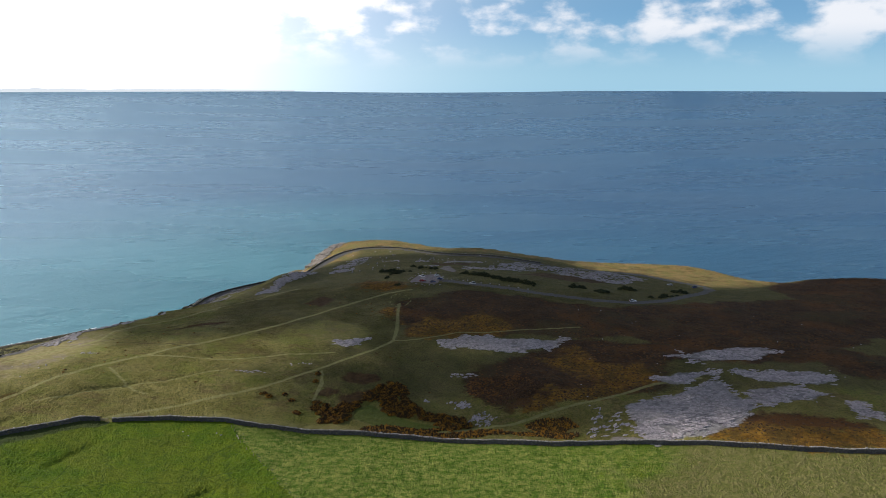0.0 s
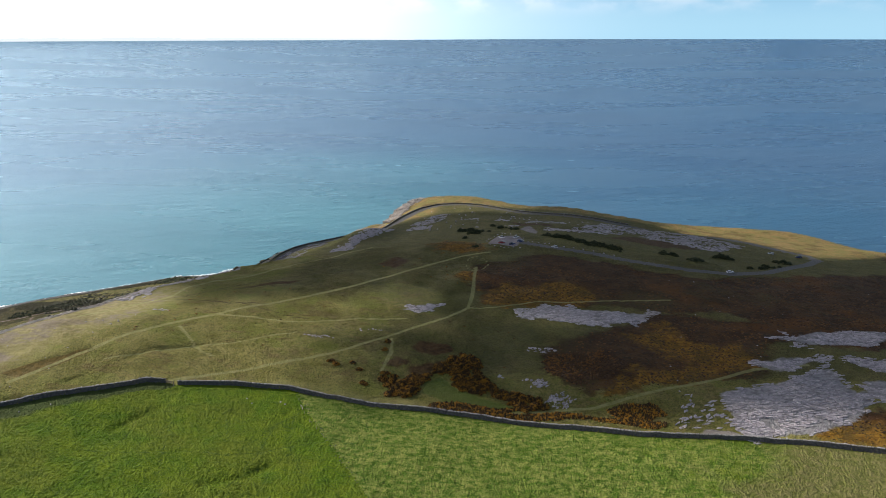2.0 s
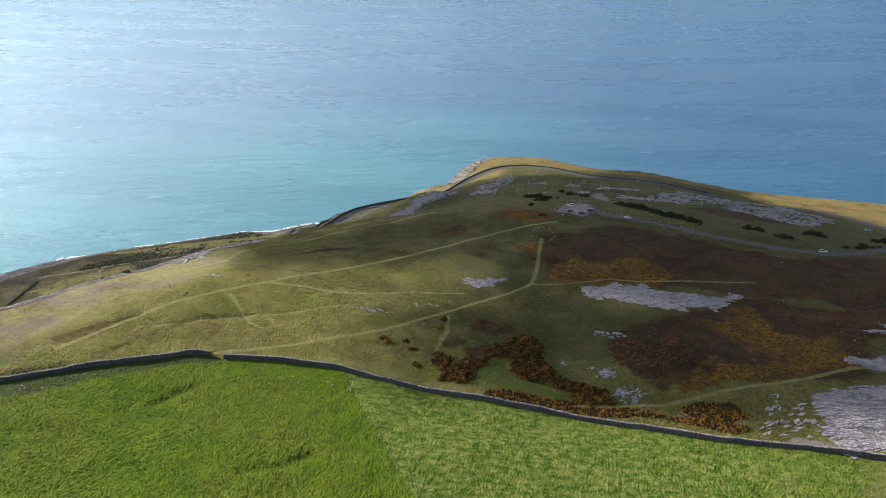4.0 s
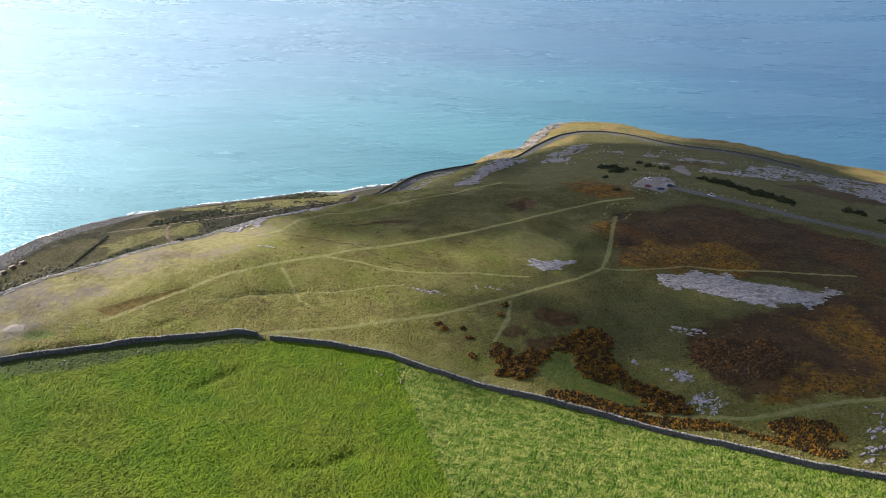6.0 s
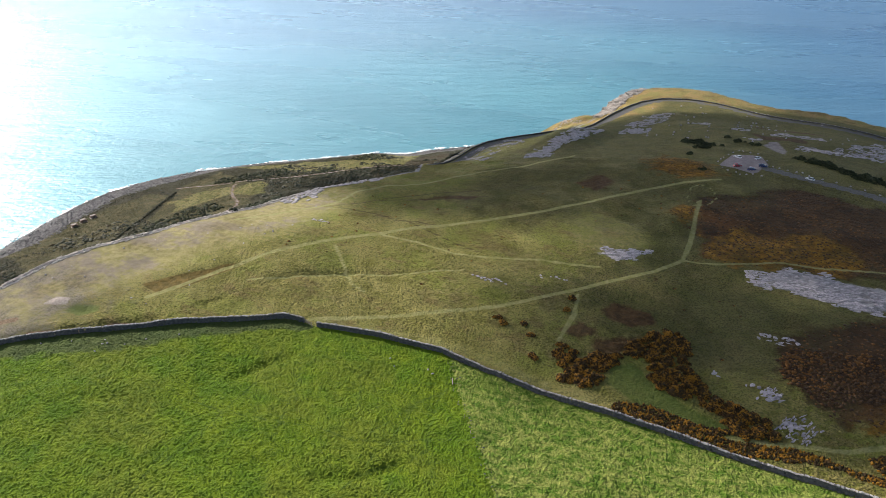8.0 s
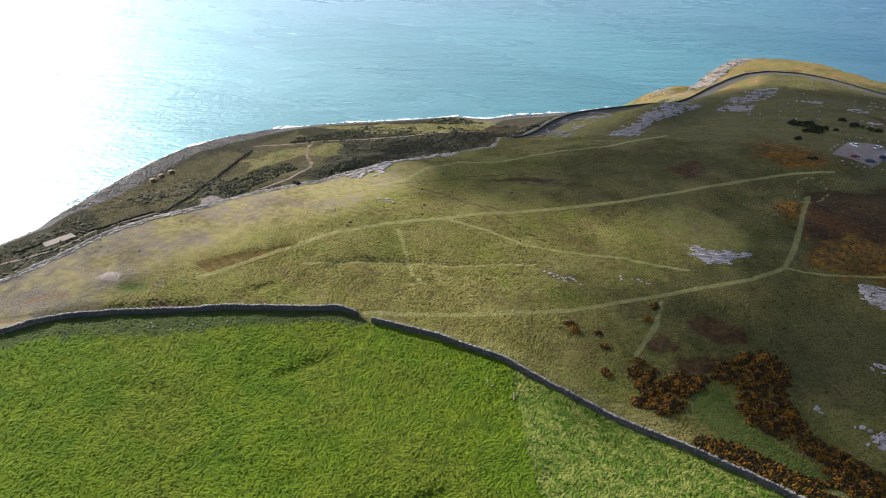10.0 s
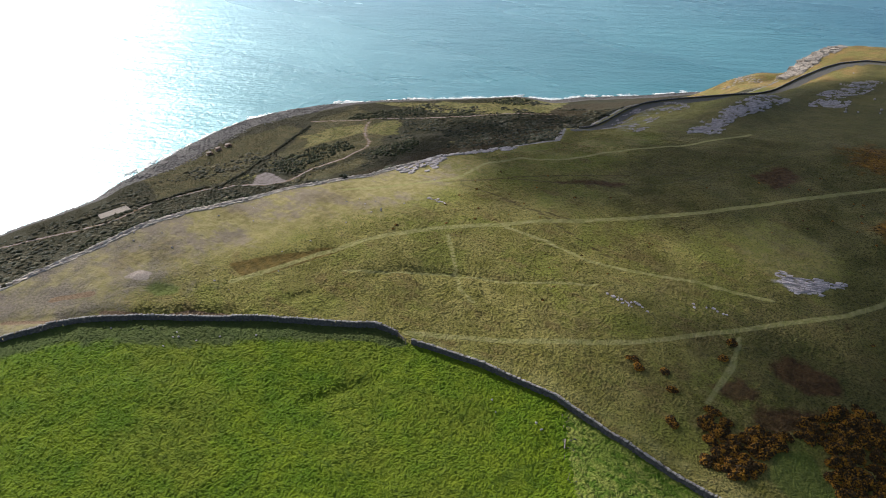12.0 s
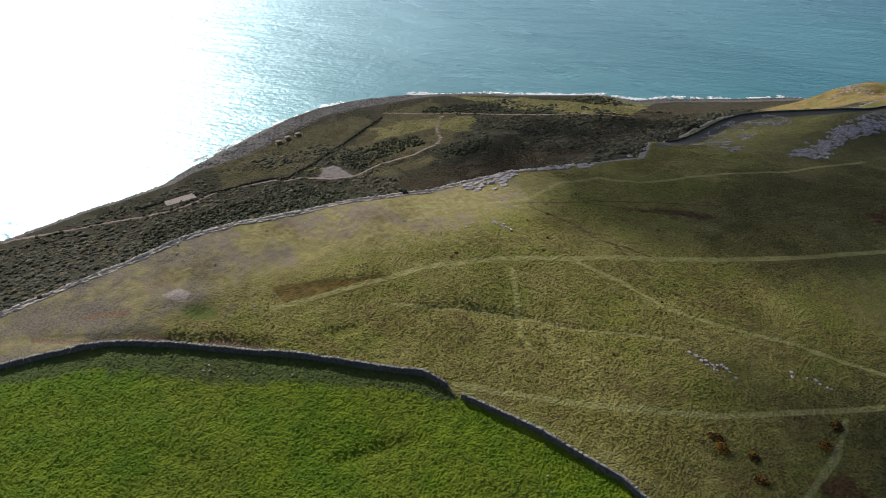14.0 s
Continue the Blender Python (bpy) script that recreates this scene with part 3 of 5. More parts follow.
CAR_PARK = [(-23, 485), (-18, 515), (-3, 519), (1, 498), (-4, 479), (-6, 474), (-16, 482)]
LOW_ROADS = [
    (2.3, [(-560, 200), (-534, 281), (-507, 323), (-491, 347), (-478, 373), (-483, 405), (-468, 425), (-451, 453), (-426, 465), (-416, 478), (-414, 505), (-404, 527), (-403, 544), (-406, 557), (-415, 570), (-433, 585), (-448, 604), (-455, 617)]),
    (2.0, [(-503, 591), (-471, 612), (-441, 638), (-397, 664), (-354, 688), (-314, 700)]),
]
TRAILS = [[(-107, 402), (-103, 410), (-96, 421), (-88, 432), (-80, 448), (-72, 468), (-66, 478)], [(-105, 400), (-101, 409), (-94, 420), (-86, 430), (-79, 444)], [(-188, 329), (-176, 353), (-163, 368), (-133, 380), (-109, 400), (-99, 413)], [(-173, 352), (-154, 352), (-142, 348), (-120, 352)], [(-160, 372), (-140, 386), (-118, 404), (-100, 420)], [(-138, 349), (-122, 343), (-108, 340), (-100, 338)],
          [(-131, 264), (-127, 253), (-121, 243), (-118, 233), (-114, 221), (-110, 212), (-106, 205), (-102, 197), (-94, 180)], [(-132, 254), (-133, 242), (-131, 232), (-131, 222), (-131, 208), (-133, 197)], [(-84, 249), (-85, 238), (-84, 230), (-86, 221), (-87, 212), (-85, 204), (-80, 185)], [(-79, 261), (-80, 253), (-77, 240), (-74, 233), (-78, 222), (-77, 214), (-77, 208), (-70, 190)], [(-76, 235), (-72, 229), (-67, 221)],
          [(-142, 220), (-129, 221), (-115, 224), (-105, 227), (-95, 226), (-84, 230), (-77, 235), (-65, 241)], [(-91, 230), (-88, 237), (-85, 247), (-79, 258)], [(-136, 206), (-134, 194), (-132, 187)], [(-98, 236), (-102, 246), (-106, 253)], [(-90, 202), (-88, 207), (-86, 217), (-79, 225)], [(56, 330), (68, 325), (80, 320), (87, 306)], [(65, 371), (94, 368), (122, 362)], [(103, 432), (123, 417), (139, 395), (157, 374), (184, 367)]]
SCARS = [(1.2, [(-229, 205), (-220, 211), (-212, 219)]), (1.0, [(-211, 224), (-204, 229), (-197, 233)]), (1.0, [(-195, 235), (-190, 240), (-181, 245)]), (2.0, [(-227, 219), (-220, 227)])]
FIELD_SEAM = [(-84, 271), (-76, 258), (-63, 240), (-56, 230), (-48, 219), (0, 130), (60, 0)]

# the terrace by the sea: rough grass, yellow swards and fern banks
PLOTS = [[(-462, 456), (-472, 498), (-495, 572), (-517, 572), (-529, 529), (-535, 473), (-529, 431), (-483, 411)], [(-495, 580), (-450, 480), (-400, 520), (-400, 570), (-440, 625), (-500, 650)], [(-415, 480), (-406, 476), (-388, 492), (-374, 526), (-392, 534), (-404, 500)]]
SWARDS = [[(-482, 556), (-470, 592), (-452, 608), (-438, 597), (-441, 567), (-458, 540)], [(-448, 612), (-434, 634), (-407, 598), (-425, 585)], [(-374, 591), (-343, 600), (-343, 590), (-365, 582)], [(-495, 665), (-438, 705), (-392, 728), (-362, 768), (-335, 782), (-325, 704), (-386, 672), (-442, 666)], [(-462, 458), (-446, 470), (-444, 484), (-456, 486)]]
FERNS = [[(-410, 462), (-381, 466), (-340, 440), (-300, 440), (-260, 520), (-230, 600), (-250, 680), (-310, 640), (-350, 546), (-360, 507), (-380, 485)], [(-370, 680), (-294, 700), (-200, 760), (-240, 860), (-290, 800), (-336, 763)]]
HEDGE = [(-505, 352), (-500, 372), (-492, 390), (-484, 402), (-470, 428), (-459, 450), (-463, 476), (-472, 505), (-483, 542), (-495, 580)]


def cover(X, Y):
    """What grows or lies where: shares of the ground's layers, 0 to 1."""
    up = inside(BRINK, X, Y)

    def band(lines):
        best = np.zeros_like(X)
        for half, line in lines:
            d = along(line, X, Y)[0]
            best = np.maximum(best, 1 - smooth(half * 0.25, half * 0.85 + 0.5, d))
        return best

    def patch(outlines, soft=3.0, ragged=0.0):
        best = np.zeros_like(X)
        for o in outlines:
            d = along(o + o[:1], X, Y)[0]
            d = np.where(inside(o, X, Y), d, -d) + ragged * (lattice(X, Y, 24, 71) * 0.65 + lattice(X, Y, 8, 72) * 0.35 - 0.5)
            best = np.maximum(best, 0.5 + np.clip(d / soft, -0.5, 0.5))
        return best

    wall = WALL_WEST + WALL_EAST
    field = inside(wall + [(600, -700), (-330, -700)], X, Y).astype(float)
    coarse = np.where(inside(FIELD_SEAM + [(600, 0), (600, 300), (-84, 300)], X, Y), 1 - 0.4 * smooth(40, 110, along(FIELD_SEAM, X, Y)[0]), 0)
    de = along(BRINK + BRINK[:1], X, Y)[0]
    ds = along(SHORE + SHORE[:1], X, Y)[0]
    north = smooth(470, 640, Y)
    rock = patch(PAVEMENTS[:8], 6.0, 5) * 0.72
    rock = np.maximum(rock, 0.42 * patch(RIBS, 8, 9))
    rock = np.maximum(rock, np.where(~up, (1 - smooth(5, 14, de)) * (1 - 0.6 * north), 0))
    rock = np.maximum(rock, np.where(up, 0.7 * (1 - smooth(0, 4, de)), 0))
    broad = smooth(400, 450, Y) * (1 - smooth(600, 660, Y))
    shingle = np.where(~up, 1 - smooth(12 + 12 * broad, 26 + 16 * broad, ds), 0)
    dry = np.where(up, np.maximum(0.9 * (1 - smooth(10, 60, de)), 0), 0) * (1 - 0.7 * smooth(330, 400, Y))
    # dry turf on the sunlit spot, part of its brightness painted in
    dry = np.maximum(dry, 0.5 * patch([[(-84, 380), (-68, 396), (-45, 393), (-33, 374), (-42, 352), (-62, 355)]], 12, 10))
    gold = np.where(Y > 600, (1 - smooth(25 + 35 * smooth(-110, -130, X), 60 + 80 * smooth(-110, -130, X), de)) * smooth(620, 680, Y), 0)
    gold = np.maximum(gold * (1 - smooth(-40, 0, X)), patch([[(105, 735), (112, 690), (138, 657), (176, 608), (192, 586), (212, 558), (232, 556), (285, 602), (300, 650), (290, 720)]], 10, 6))
    gold = np.maximum(gold, 0.9 * (1 - smooth(12, 32, de)) * smooth(640, 690, Y))
    made = {
        "field": field, "coarse": coarse, "heath": patch(HEATHS, 18, 16), "bracken": patch(BRACKENS, 22, 18), "track": np.maximum(band(TRACKS + BARE_TRACKS), 0.52 * band(VERGE)), "bare": patch([[(62, 258), (66, 264), (76, 262), (80, 257)], [(-219, 238), (-219, 243), (-214, 244), (-212, 240)]], 3, 2),
        "gravel": np.maximum(0.56 * patch([[(-7, 553), (-1, 570), (7, 572), (13, 545), (11, 526), (3, 535)]], 6, 5), np.maximum(np.maximum(patch([CAR_PARK], 3), 0.54 * patch([[(-450, 474), (-448, 484), (-438, 484), (-426, 481), (-416, 478), (-423, 468), (-438, 459)]], 3)), 0.66 * band(LOW_ROADS))),
        "tarmac": 1 - smooth(2.6, 3.4, along(DRIVE, X, Y)[0]), "rock": rock, "shingle": shingle, "trail": np.maximum.reduce([1 - smooth(0.2, 0.95, along(line, X, Y)[0]) for line in TRAILS]), "scar": band(SCARS + LOW_ROADS), "moor": np.maximum(smooth(-115, -20, X) * smooth(283, 320, Y), smooth(-180, -90, X) * smooth(330, 400, Y)), "weed_shade": field * (1 - smooth(3, 6 + 16 * np.exp(-((X + 185) / 32) ** 2), along(WALL_WEST, X, Y)[0])), "straw": field * smooth(45, 85, X + 70 * (lattice(X, Y, 45, 91) * 0.6 + lattice(X, Y, 14, 92) * 0.4 - 0.5)) * (1 - smooth(60, 120, np.abs(X - 140))) , "meadow": patch(SWARDS, 12, 24), "plot": patch(PLOTS, 12, 14), "fern": patch(FERNS, 30, 30), "dead": patch(DEAD_FERN, 7, 9), "lush": patch([[(-38, 289), (-31, 294), (-25, 287), (-14, 280), (-2, 276), (4, 274), (-12, 271), (-27, 275), (-37, 280)], [(-210, 238), (-210, 243), (-202, 246), (-200, 243), (-204, 238)]], 4, 2), "rush": patch([[(-199, 262), (-190, 260), (-184, 267), (-180, 277), (-177, 284), (-174, 292), (-182, 286), (-190, 275)]], 5, 3), "dry": dry, "stony": np.where(up, (1 - smooth(15, 75, de)) * (1 - smooth(225, 300, Y)), 0), "gold": gold, "scrub": np.where(up, 0.0, 1.0),
    }
    made["heath"] *= 1 - field
    made["moor"] *= 1 - 0.8 * made["dry"]
    return made


def build_land():
    xs = steps((-660, -580, 6), (-580, -300, 2.8), (-300, -255, 2.0), (-255, 190, 1.2), (190, 330, 4), (330, 480, 10), (480, 1420, 40))
    ys = steps((-1120, 60, 40), (60, 170, 4), (170, 400, 1.2), (400, 560, 2.0), (560, 700, 2.8), (700, 960, 5))
    X, Y = np.meshgrid(xs, ys)
    Z = relief(X, Y)
    layers = cover(X, Y)
    h, w = X.shape
    mesh = bpy.data.meshes.new("ground")
    k = np.arange(h * w).reshape(h, w)
    quads = np.stack([k[:-1, :-1], k[:-1, 1:], k[1:, 1:], k[1:, :-1]], -1).reshape(-1, 4)
    mesh.from_pydata(np.stack([X, Y, Z], -1).reshape(-1, 3).tolist(), [], quads.tolist())
    for name, values in layers.items():
        a = mesh.attributes.new(name, "FLOAT", "POINT")
        a.data.foreach_set("value", values.astype(np.float32).ravel())
    mesh.polygons.foreach_set("use_smooth", np.ones(len(mesh.polygons), bool))
    mesh.materials.append(LAND)
    return tagged(new("ground", mesh), "headland of green pasture, olive turf and brown heath", "ground", kind="structure")


def build_sea():
    """The sea out to the horizon. Far off it lifts towards the eye's level, where the clip range ends short of the real horizon."""
    radii = np.concatenate([np.arange(0, 1500, 25), np.geomspace(1500, 4930, 50)])
    turns = np.linspace(0, 2 * math.pi, 241)[:-1]
    R, A = np.meshgrid(radii, turns, indexing="ij")
    X, Y = -100 + R * np.cos(A), 300 + R * np.sin(A)
    Z = 225 * np.clip((R - 1300) / 3630, 0, 1) ** 1.6
    n, k = R.shape
    idx = np.arange(n * k).reshape(n, k)
    nxt = np.roll(idx, -1, 1)
    quads = np.stack([idx[:-1], idx[1:], nxt[1:], nxt[:-1]], -1).reshape(-1, 4)
    mesh = bpy.data.meshes.new("sea")
    mesh.from_pydata(np.stack([X, Y, Z], -1).reshape(-1, 3).tolist(), [], quads.tolist())
    d = along(SHORE + SHORE[:1], X, Y)[0]
    for name, values in {"shallow": (1 - smooth(60, 1100, d + 200 * (lattice(X, Y, 260, 5) - 0.5))) * (1 - 0.75 * smooth(-250, 150, X)), "surf": 1 - smooth(2, 14, d)}.items():
        mesh.attributes.new(name, "FLOAT", "POINT").data.foreach_set("value", values.astype(np.float32).ravel())
    mesh.polygons.foreach_set("use_smooth", np.ones(len(mesh.polygons), bool))
    mesh.materials.append(SEA)
    return tagged(new("water", mesh), "blue-green open sea with glitter below the sun", "sea", kind="structure")


build_land()
build_sea()

# ---- shared builders ----


class Soup:
    """Collects many small solids into one mesh."""

    def __init__(self):
        self.v, self.f = [], []

    def add(self, verts, faces):
        o = len(self.v)
        self.v.extend(verts)
        self.f.extend([tuple(o + i for i in face) for face in faces])

    def block(self, x, y, z, lx, ly, lz, turn=0.0, jit=0.0, taper=1.0):
        """A rough stone that stands on z."""
        c, s = math.cos(turn), math.sin(turn)
        verts = []
        for k, (a, b, h) in enumerate([(-1, -1, 0), (1, -1, 0), (1, 1, 0), (-1, 1, 0), (-1, -1, 1), (1, -1, 1), (1, 1, 1), (-1, 1, 1)]):
            q = taper if h else 1.0
            px = a * lx / 2 * q + random.uniform(-jit, jit) * lx
            py = b * ly / 2 * q + random.uniform(-jit, jit) * ly
            verts.append((x + c * px - s * py, y + s * px + c * py, z + h * lz + random.uniform(-jit, jit) * lz * h))
        self.add(verts, [(0, 3, 2, 1), (4, 5, 6, 7), (0, 1, 5, 4), (1, 2, 6, 5), (2, 3, 7, 6), (3, 0, 4, 7)])

    def mesh(self, name, material):
        me = bpy.data.meshes.new(name)
        me.from_pydata(self.v, [], self.f)
        me.materials.append(material)
        return me


def part(name, mesh, parent, label="", kind=""):
    ob = new(name, mesh)
    ob.parent = parent
    return tagged(ob, label, kind=kind)


def walkline(points, step):
    """Places along a line, with its heading."""
    for (ax, ay), (bx, by) in zip(points[:-1], points[1:]):
        n = max(1, int(math.hypot(bx - ax, by - ay) / step))
        for k in range(n):
            u = (k + 0.5) / n
            yield ax + (bx - ax) * u, ay + (by - ay) * u, math.atan2(by - ay, bx - ax)


def dry_stone_wall(points, label, tall=1.9, thick=0.75, step=0.62):
    thing = tagged(new("dry_stone_wall"), label, "stone wall", "dry stone walls")
    courses, cope = Soup(), Soup()
    for x, y, a in walkline(points, step):
        z = height(x, y) - 0.15
        rise = tall * (0.86 + 0.22 * float(lattice(np.array([x]), np.array([y]), 6.0, 9)[0]))
        rows = 4
        for k in range(rows):
            slip = random.uniform(-0.3, 0.3)
            for side in (-1, 1):
                o = side * thick * (0.27 - 0.03 * k)
                courses.block(x - math.sin(a) * o + math.cos(a) * slip, y + math.cos(a) * o + math.sin(a) * slip, z + rise * k / rows, step * random.uniform(0.8, 1.4), thick * random.uniform(0.5, 0.62), rise / rows * 1.05, a + random.uniform(-0.1, 0.1), 0.08, 0.94)
        if random.random() < 0.94:
            cope.block(x + random.uniform(-0.2, 0.2), y, z + rise - 0.06, step * random.uniform(0.6, 1.5), thick * random.uniform(0.7, 1.05), random.uniform(0.12, 0.3) * (1.5 if random.random() < 0.12 else 1.0), a + random.uniform(-0.35, 0.35), 0.16, 0.85)
    # faces coloured dark as in shade, cope pale as in sun
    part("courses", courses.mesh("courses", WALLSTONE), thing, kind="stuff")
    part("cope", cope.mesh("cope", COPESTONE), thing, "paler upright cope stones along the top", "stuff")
    return thing


dry_stone_wall(WALL_WEST, "grey dry stone wall bounding the green field towards the crag")
dry_stone_wall(WALL_EAST, "grey dry stone wall between green field and brown heath")

# ---- growth and stone, many at once ----


def joined(name, proto, places, material, values=None, rounded=True, shakes=0.14):
    """One mesh of many copies of a small form. proto: vertices and triangles; places: rows of x, y, z, width, depth, tall, turn."""
    pv, pf = np.array(proto[0], float), np.array(proto[1], int)
    P = np.array(places, float)
    n, k = len(P), len(pv)
    c, s = np.cos(P[:, 6])[:, None], np.sin(P[:, 6])[:, None]
    lx, ly = pv[:, 0][None] * P[:, 3][:, None], pv[:, 1][None] * P[:, 4][:, None]
    V = np.stack([P[:, 0][:, None] + c * lx - s * ly, P[:, 1][:, None] + s * lx + c * ly, P[:, 2][:, None] + pv[:, 2][None] * P[:, 5][:, None]], -1)
    shake = np.random.default_rng(n).uniform(-shakes, shakes, V.shape) * P[:, 3:6][:, None, :]
    V = (V + shake).reshape(-1, 3)
    Fs = (pf[None] + (np.arange(n) * k)[:, None, None]).reshape(-1, 3)
    me = bpy.data.meshes.new(name)
    me.vertices.add(len(V))
    me.vertices.foreach_set("co", V.astype(np.float32).ravel())
    me.loops.add(Fs.size)
    me.loops.foreach_set("vertex_index", Fs.astype(np.int32).ravel())
    me.polygons.add(len(Fs))
    me.polygons.foreach_set("loop_start", (np.arange(len(Fs)) * 3).astype(np.int32))
    me.polygons.foreach_set("use_smooth", np.full(len(Fs), rounded))
    me.update(calc_edges=True)
    for key, v in (values or {}).items():
        me.attributes.new(key, "FLOAT", "POINT").data.foreach_set("value", np.repeat(v, k).astype(np.float32))
    me.materials.append(material)
    return me


def cone(sides, lean=0.25):
    v = [(math.cos(2 * math.pi * i / sides), math.sin(2 * math.pi * i / sides), -0.25) for i in range(sides)] + [(lean, 0.1, 1.0)]
    return v, [(i, (i + 1) % sides, sides) for i in range(sides)]


def lump():
    """A rounded clump of twelve sides."""
    v = [(0, 0, 1), (0, 0, -0.6)]
    v += [(math.cos(a), math.sin(a), 0.35) for a in (0.0, 1.26, 2.51, 3.77, 5.03)]
    v += [(0.8 * math.cos(a), 0.8 * math.sin(a), -0.35) for a in (0.63, 1.88, 3.14, 4.4, 5.65)]
    f = []
    for i in range(5):
        j = (i + 1) % 5
        f += [(0, 2 + i, 2 + j), (2 + i, 7 + i, 2 + j), (7 + i, 7 + j, 2 + j), (1, 7 + j, 7 + i)]
    return v, f


def wedge():
    """An angular block with a broken top."""
    v = [(-1, -1, -0.8), (1, -0.9, -0.8), (1, 1, -0.8), (-0.9, 1, -0.8), (-0.85, -0.8, 0.7), (0.2, -0.9, 1.0), (0.95, -0.6, 0.6), (0.8, 0.75, 0.9), (-0.7, 0.8, 0.95)]
    f = [(0, 1, 5), (0, 5, 4), (1, 6, 5), (1, 2, 7), (1, 7, 6), (2, 3, 8), (2, 8, 7), (3, 0, 4), (3, 4, 8), (4, 5, 8), (5, 7, 8), (5, 6, 7)]
    return v, f


TUFT, LUMP, WEDGE = cone(6), lump(), wedge()
rng = np.random.default_rng(7)


def scatter(x0, x1, y0, y1, gap):
    """Loose grid of places."""
    X, Y = np.meshgrid(np.arange(x0, x1, gap), np.arange(y0, y1, gap))
    X, Y = X.ravel(), Y.ravel()
    return X + rng.uniform(-0.6, 0.6, X.shape) * gap, Y + rng.uniform(-0.6, 0.6, Y.shape) * gap


def rows(X, Y, wide, tall, sink=0.0, stretch=1.0):
    n = len(X)
    w = rng.uniform(wide[0], wide[1], n)
    return np.stack([X, Y, relief(X, Y) - sink, w * stretch, w, rng.uniform(tall[0], tall[1], n), rng.uniform(0, 6.28, n)], -1)


def keep(X, Y, mask):
    return X[mask], Y[mask]


def grass(name, label, x0, x1, y0, y1, gap, wide, tall, choose):
    X, Y = scatter(x0, x1, y0, y1, gap)
    c = cover(X, Y)
    good = choose(c, X, Y) & (c["rock"] < 0.35) & (c["gravel"] < 0.3) & (c["tarmac"] < 0.1) & (c["track"] < 0.1) & (c["bare"] < 0.3) & (c["scar"] < 0.2) & (c["rush"] < 0.4)
    X, Y = keep(X, Y, good)
    vals = {k: v[good] for k, v in c.items()}
    return tagged(new(name, joined(name, TUFT, rows(X, Y, wide, tall), LAND, vals)), label, "grass", kind="stuff")


grass("field_grass", "tussocky bright green grass of the walled field", -260, 175, 120, 275, 1.05, (0.28, 0.8), (0.1, 0.42), lambda c, X, Y: (c["field"] > 0.5) & (c["trail"] < 0.6))
grass("rough_grass", "olive rough turf on the open upland", -250, 120, 225, 480, 1.15, (0.22, 0.75), (0.1, 0.42), lambda c, X, Y: (c["field"] < 0.5) & (c["heath"] < 0.6) & (c["scrub"] < 0.5) & (c["dry"] < 0.35) & (c["lush"] < 0.3) & (lattice(X, Y, 14, 4) > 0.36) & (c["trail"] < 0.3))
grass("terrace_growth", "dull olive rough grass and bramble on the terrace", -545, -270, 330, 730, 2.1, (0.5, 1.5), (0.25, 0.9), lambda c, X, Y: (c["scrub"] > 0.5) & (c["shingle"] < 0.2) & (lattice(X, Y, 12, 6) > 0.3))


def thicket(name, label, category, material, outlines, gap, wide, tall, share=1.0):
    """Low bushes grown into one another over an area."""
    X, Y = [], []
    for o in outlines:
        a = np.array(o)
        x, y = scatter(a[:, 0].min() - 4, a[:, 0].max() + 4, a[:, 1].min() - 4, a[:, 1].max() + 4, gap)
        d = along(o + o[:1], x, y)[0]
        edge = np.where(inside(o, x, y), d, -d) + 16 * (lattice(x, y, 24, 71) * 0.65 + lattice(x, y, 8, 72) * 0.35 - 0.5)
        x, y = keep(x, y, (edge > 0) & (rng.random(len(x)) < share))
        X.append(x)
        Y.append(y)
    X, Y = np.concatenate(X), np.concatenate(Y)
    c = cover(X, Y)
    X, Y = keep(X, Y, (c["rock"] < 0.5) & (c["track"] < 0.35) & (c["field"] < 0.5) & (c["tarmac"] < 0.1) & (c["bare"] < 0.3) & (c["gravel"] < 0.3))
    return tagged(new(name, joined(name, LUMP, rows(X, Y, wide, tall, 0.05), material)), label, category, kind="stuff")


thicket("heather", "dark red-brown heather over the moor", "heather", HEATHER, HEATHS, 1.5, (0.25, 0.7), (0.12, 0.3), 0.6)
thicket("bracken", "turning orange bracken on the heath", "bracken", FERN, BRACKENS, 1.3, (0.22, 0.55), (0.12, 0.32), 0.5)
thicket("low_heather", "dark heather thicket beside the limestone", "heather", HEATHER, [[(7, 313), (23, 323), (36, 324), (42, 311), (38, 297), (24, 292), (16, 297)]], 0.9, (0.3, 0.75), (0.25, 0.6))
thicket("gorse_strip", "dark gorse with orange flower along the stone wall", "gorse", GORSE, [[(-32, 271), (-16, 270), (-1, 272), (16, 275), (28, 272), (40, 269), (55, 268), (55, 262), (32, 264), (15, 266), (-1, 269), (-18, 269)], [(28, 276), (38, 282), (52, 287), (56, 280), (55, 272), (47, 266), (37, 267)]], 0.5, (0.2, 0.5), (0.3, 1.0))

# slope below the crag
X, Y = scatter(-560, -150, 190, 800, 2.0)
c = cover(X, Y)
ds = along(SHORE + SHORE[:1], X, Y)[0]
wild = lattice(X, Y, 60, 21) * 0.6 + lattice(X, Y, 18, 22) * 0.4
X, Y = keep(X, Y, (c["scrub"] > 0.5) & inside(SHORE, X, Y) & (ds > 30 + 20 * smooth(400, 450, Y) * smooth(660, 600, Y)) & (c["gravel"] < 0.25) & (c["tarmac"] < 0.1) & (c["gold"] < 0.35) & (wild + 0.2 * (1 - smooth(300, 480, Y)) - 0.2 * c["meadow"] - 0.17 * c["plot"] - 0.22 * c["fern"] > 0.36))
size = 0.45 + 1.8 * rng.random(len(X)) ** 2.5
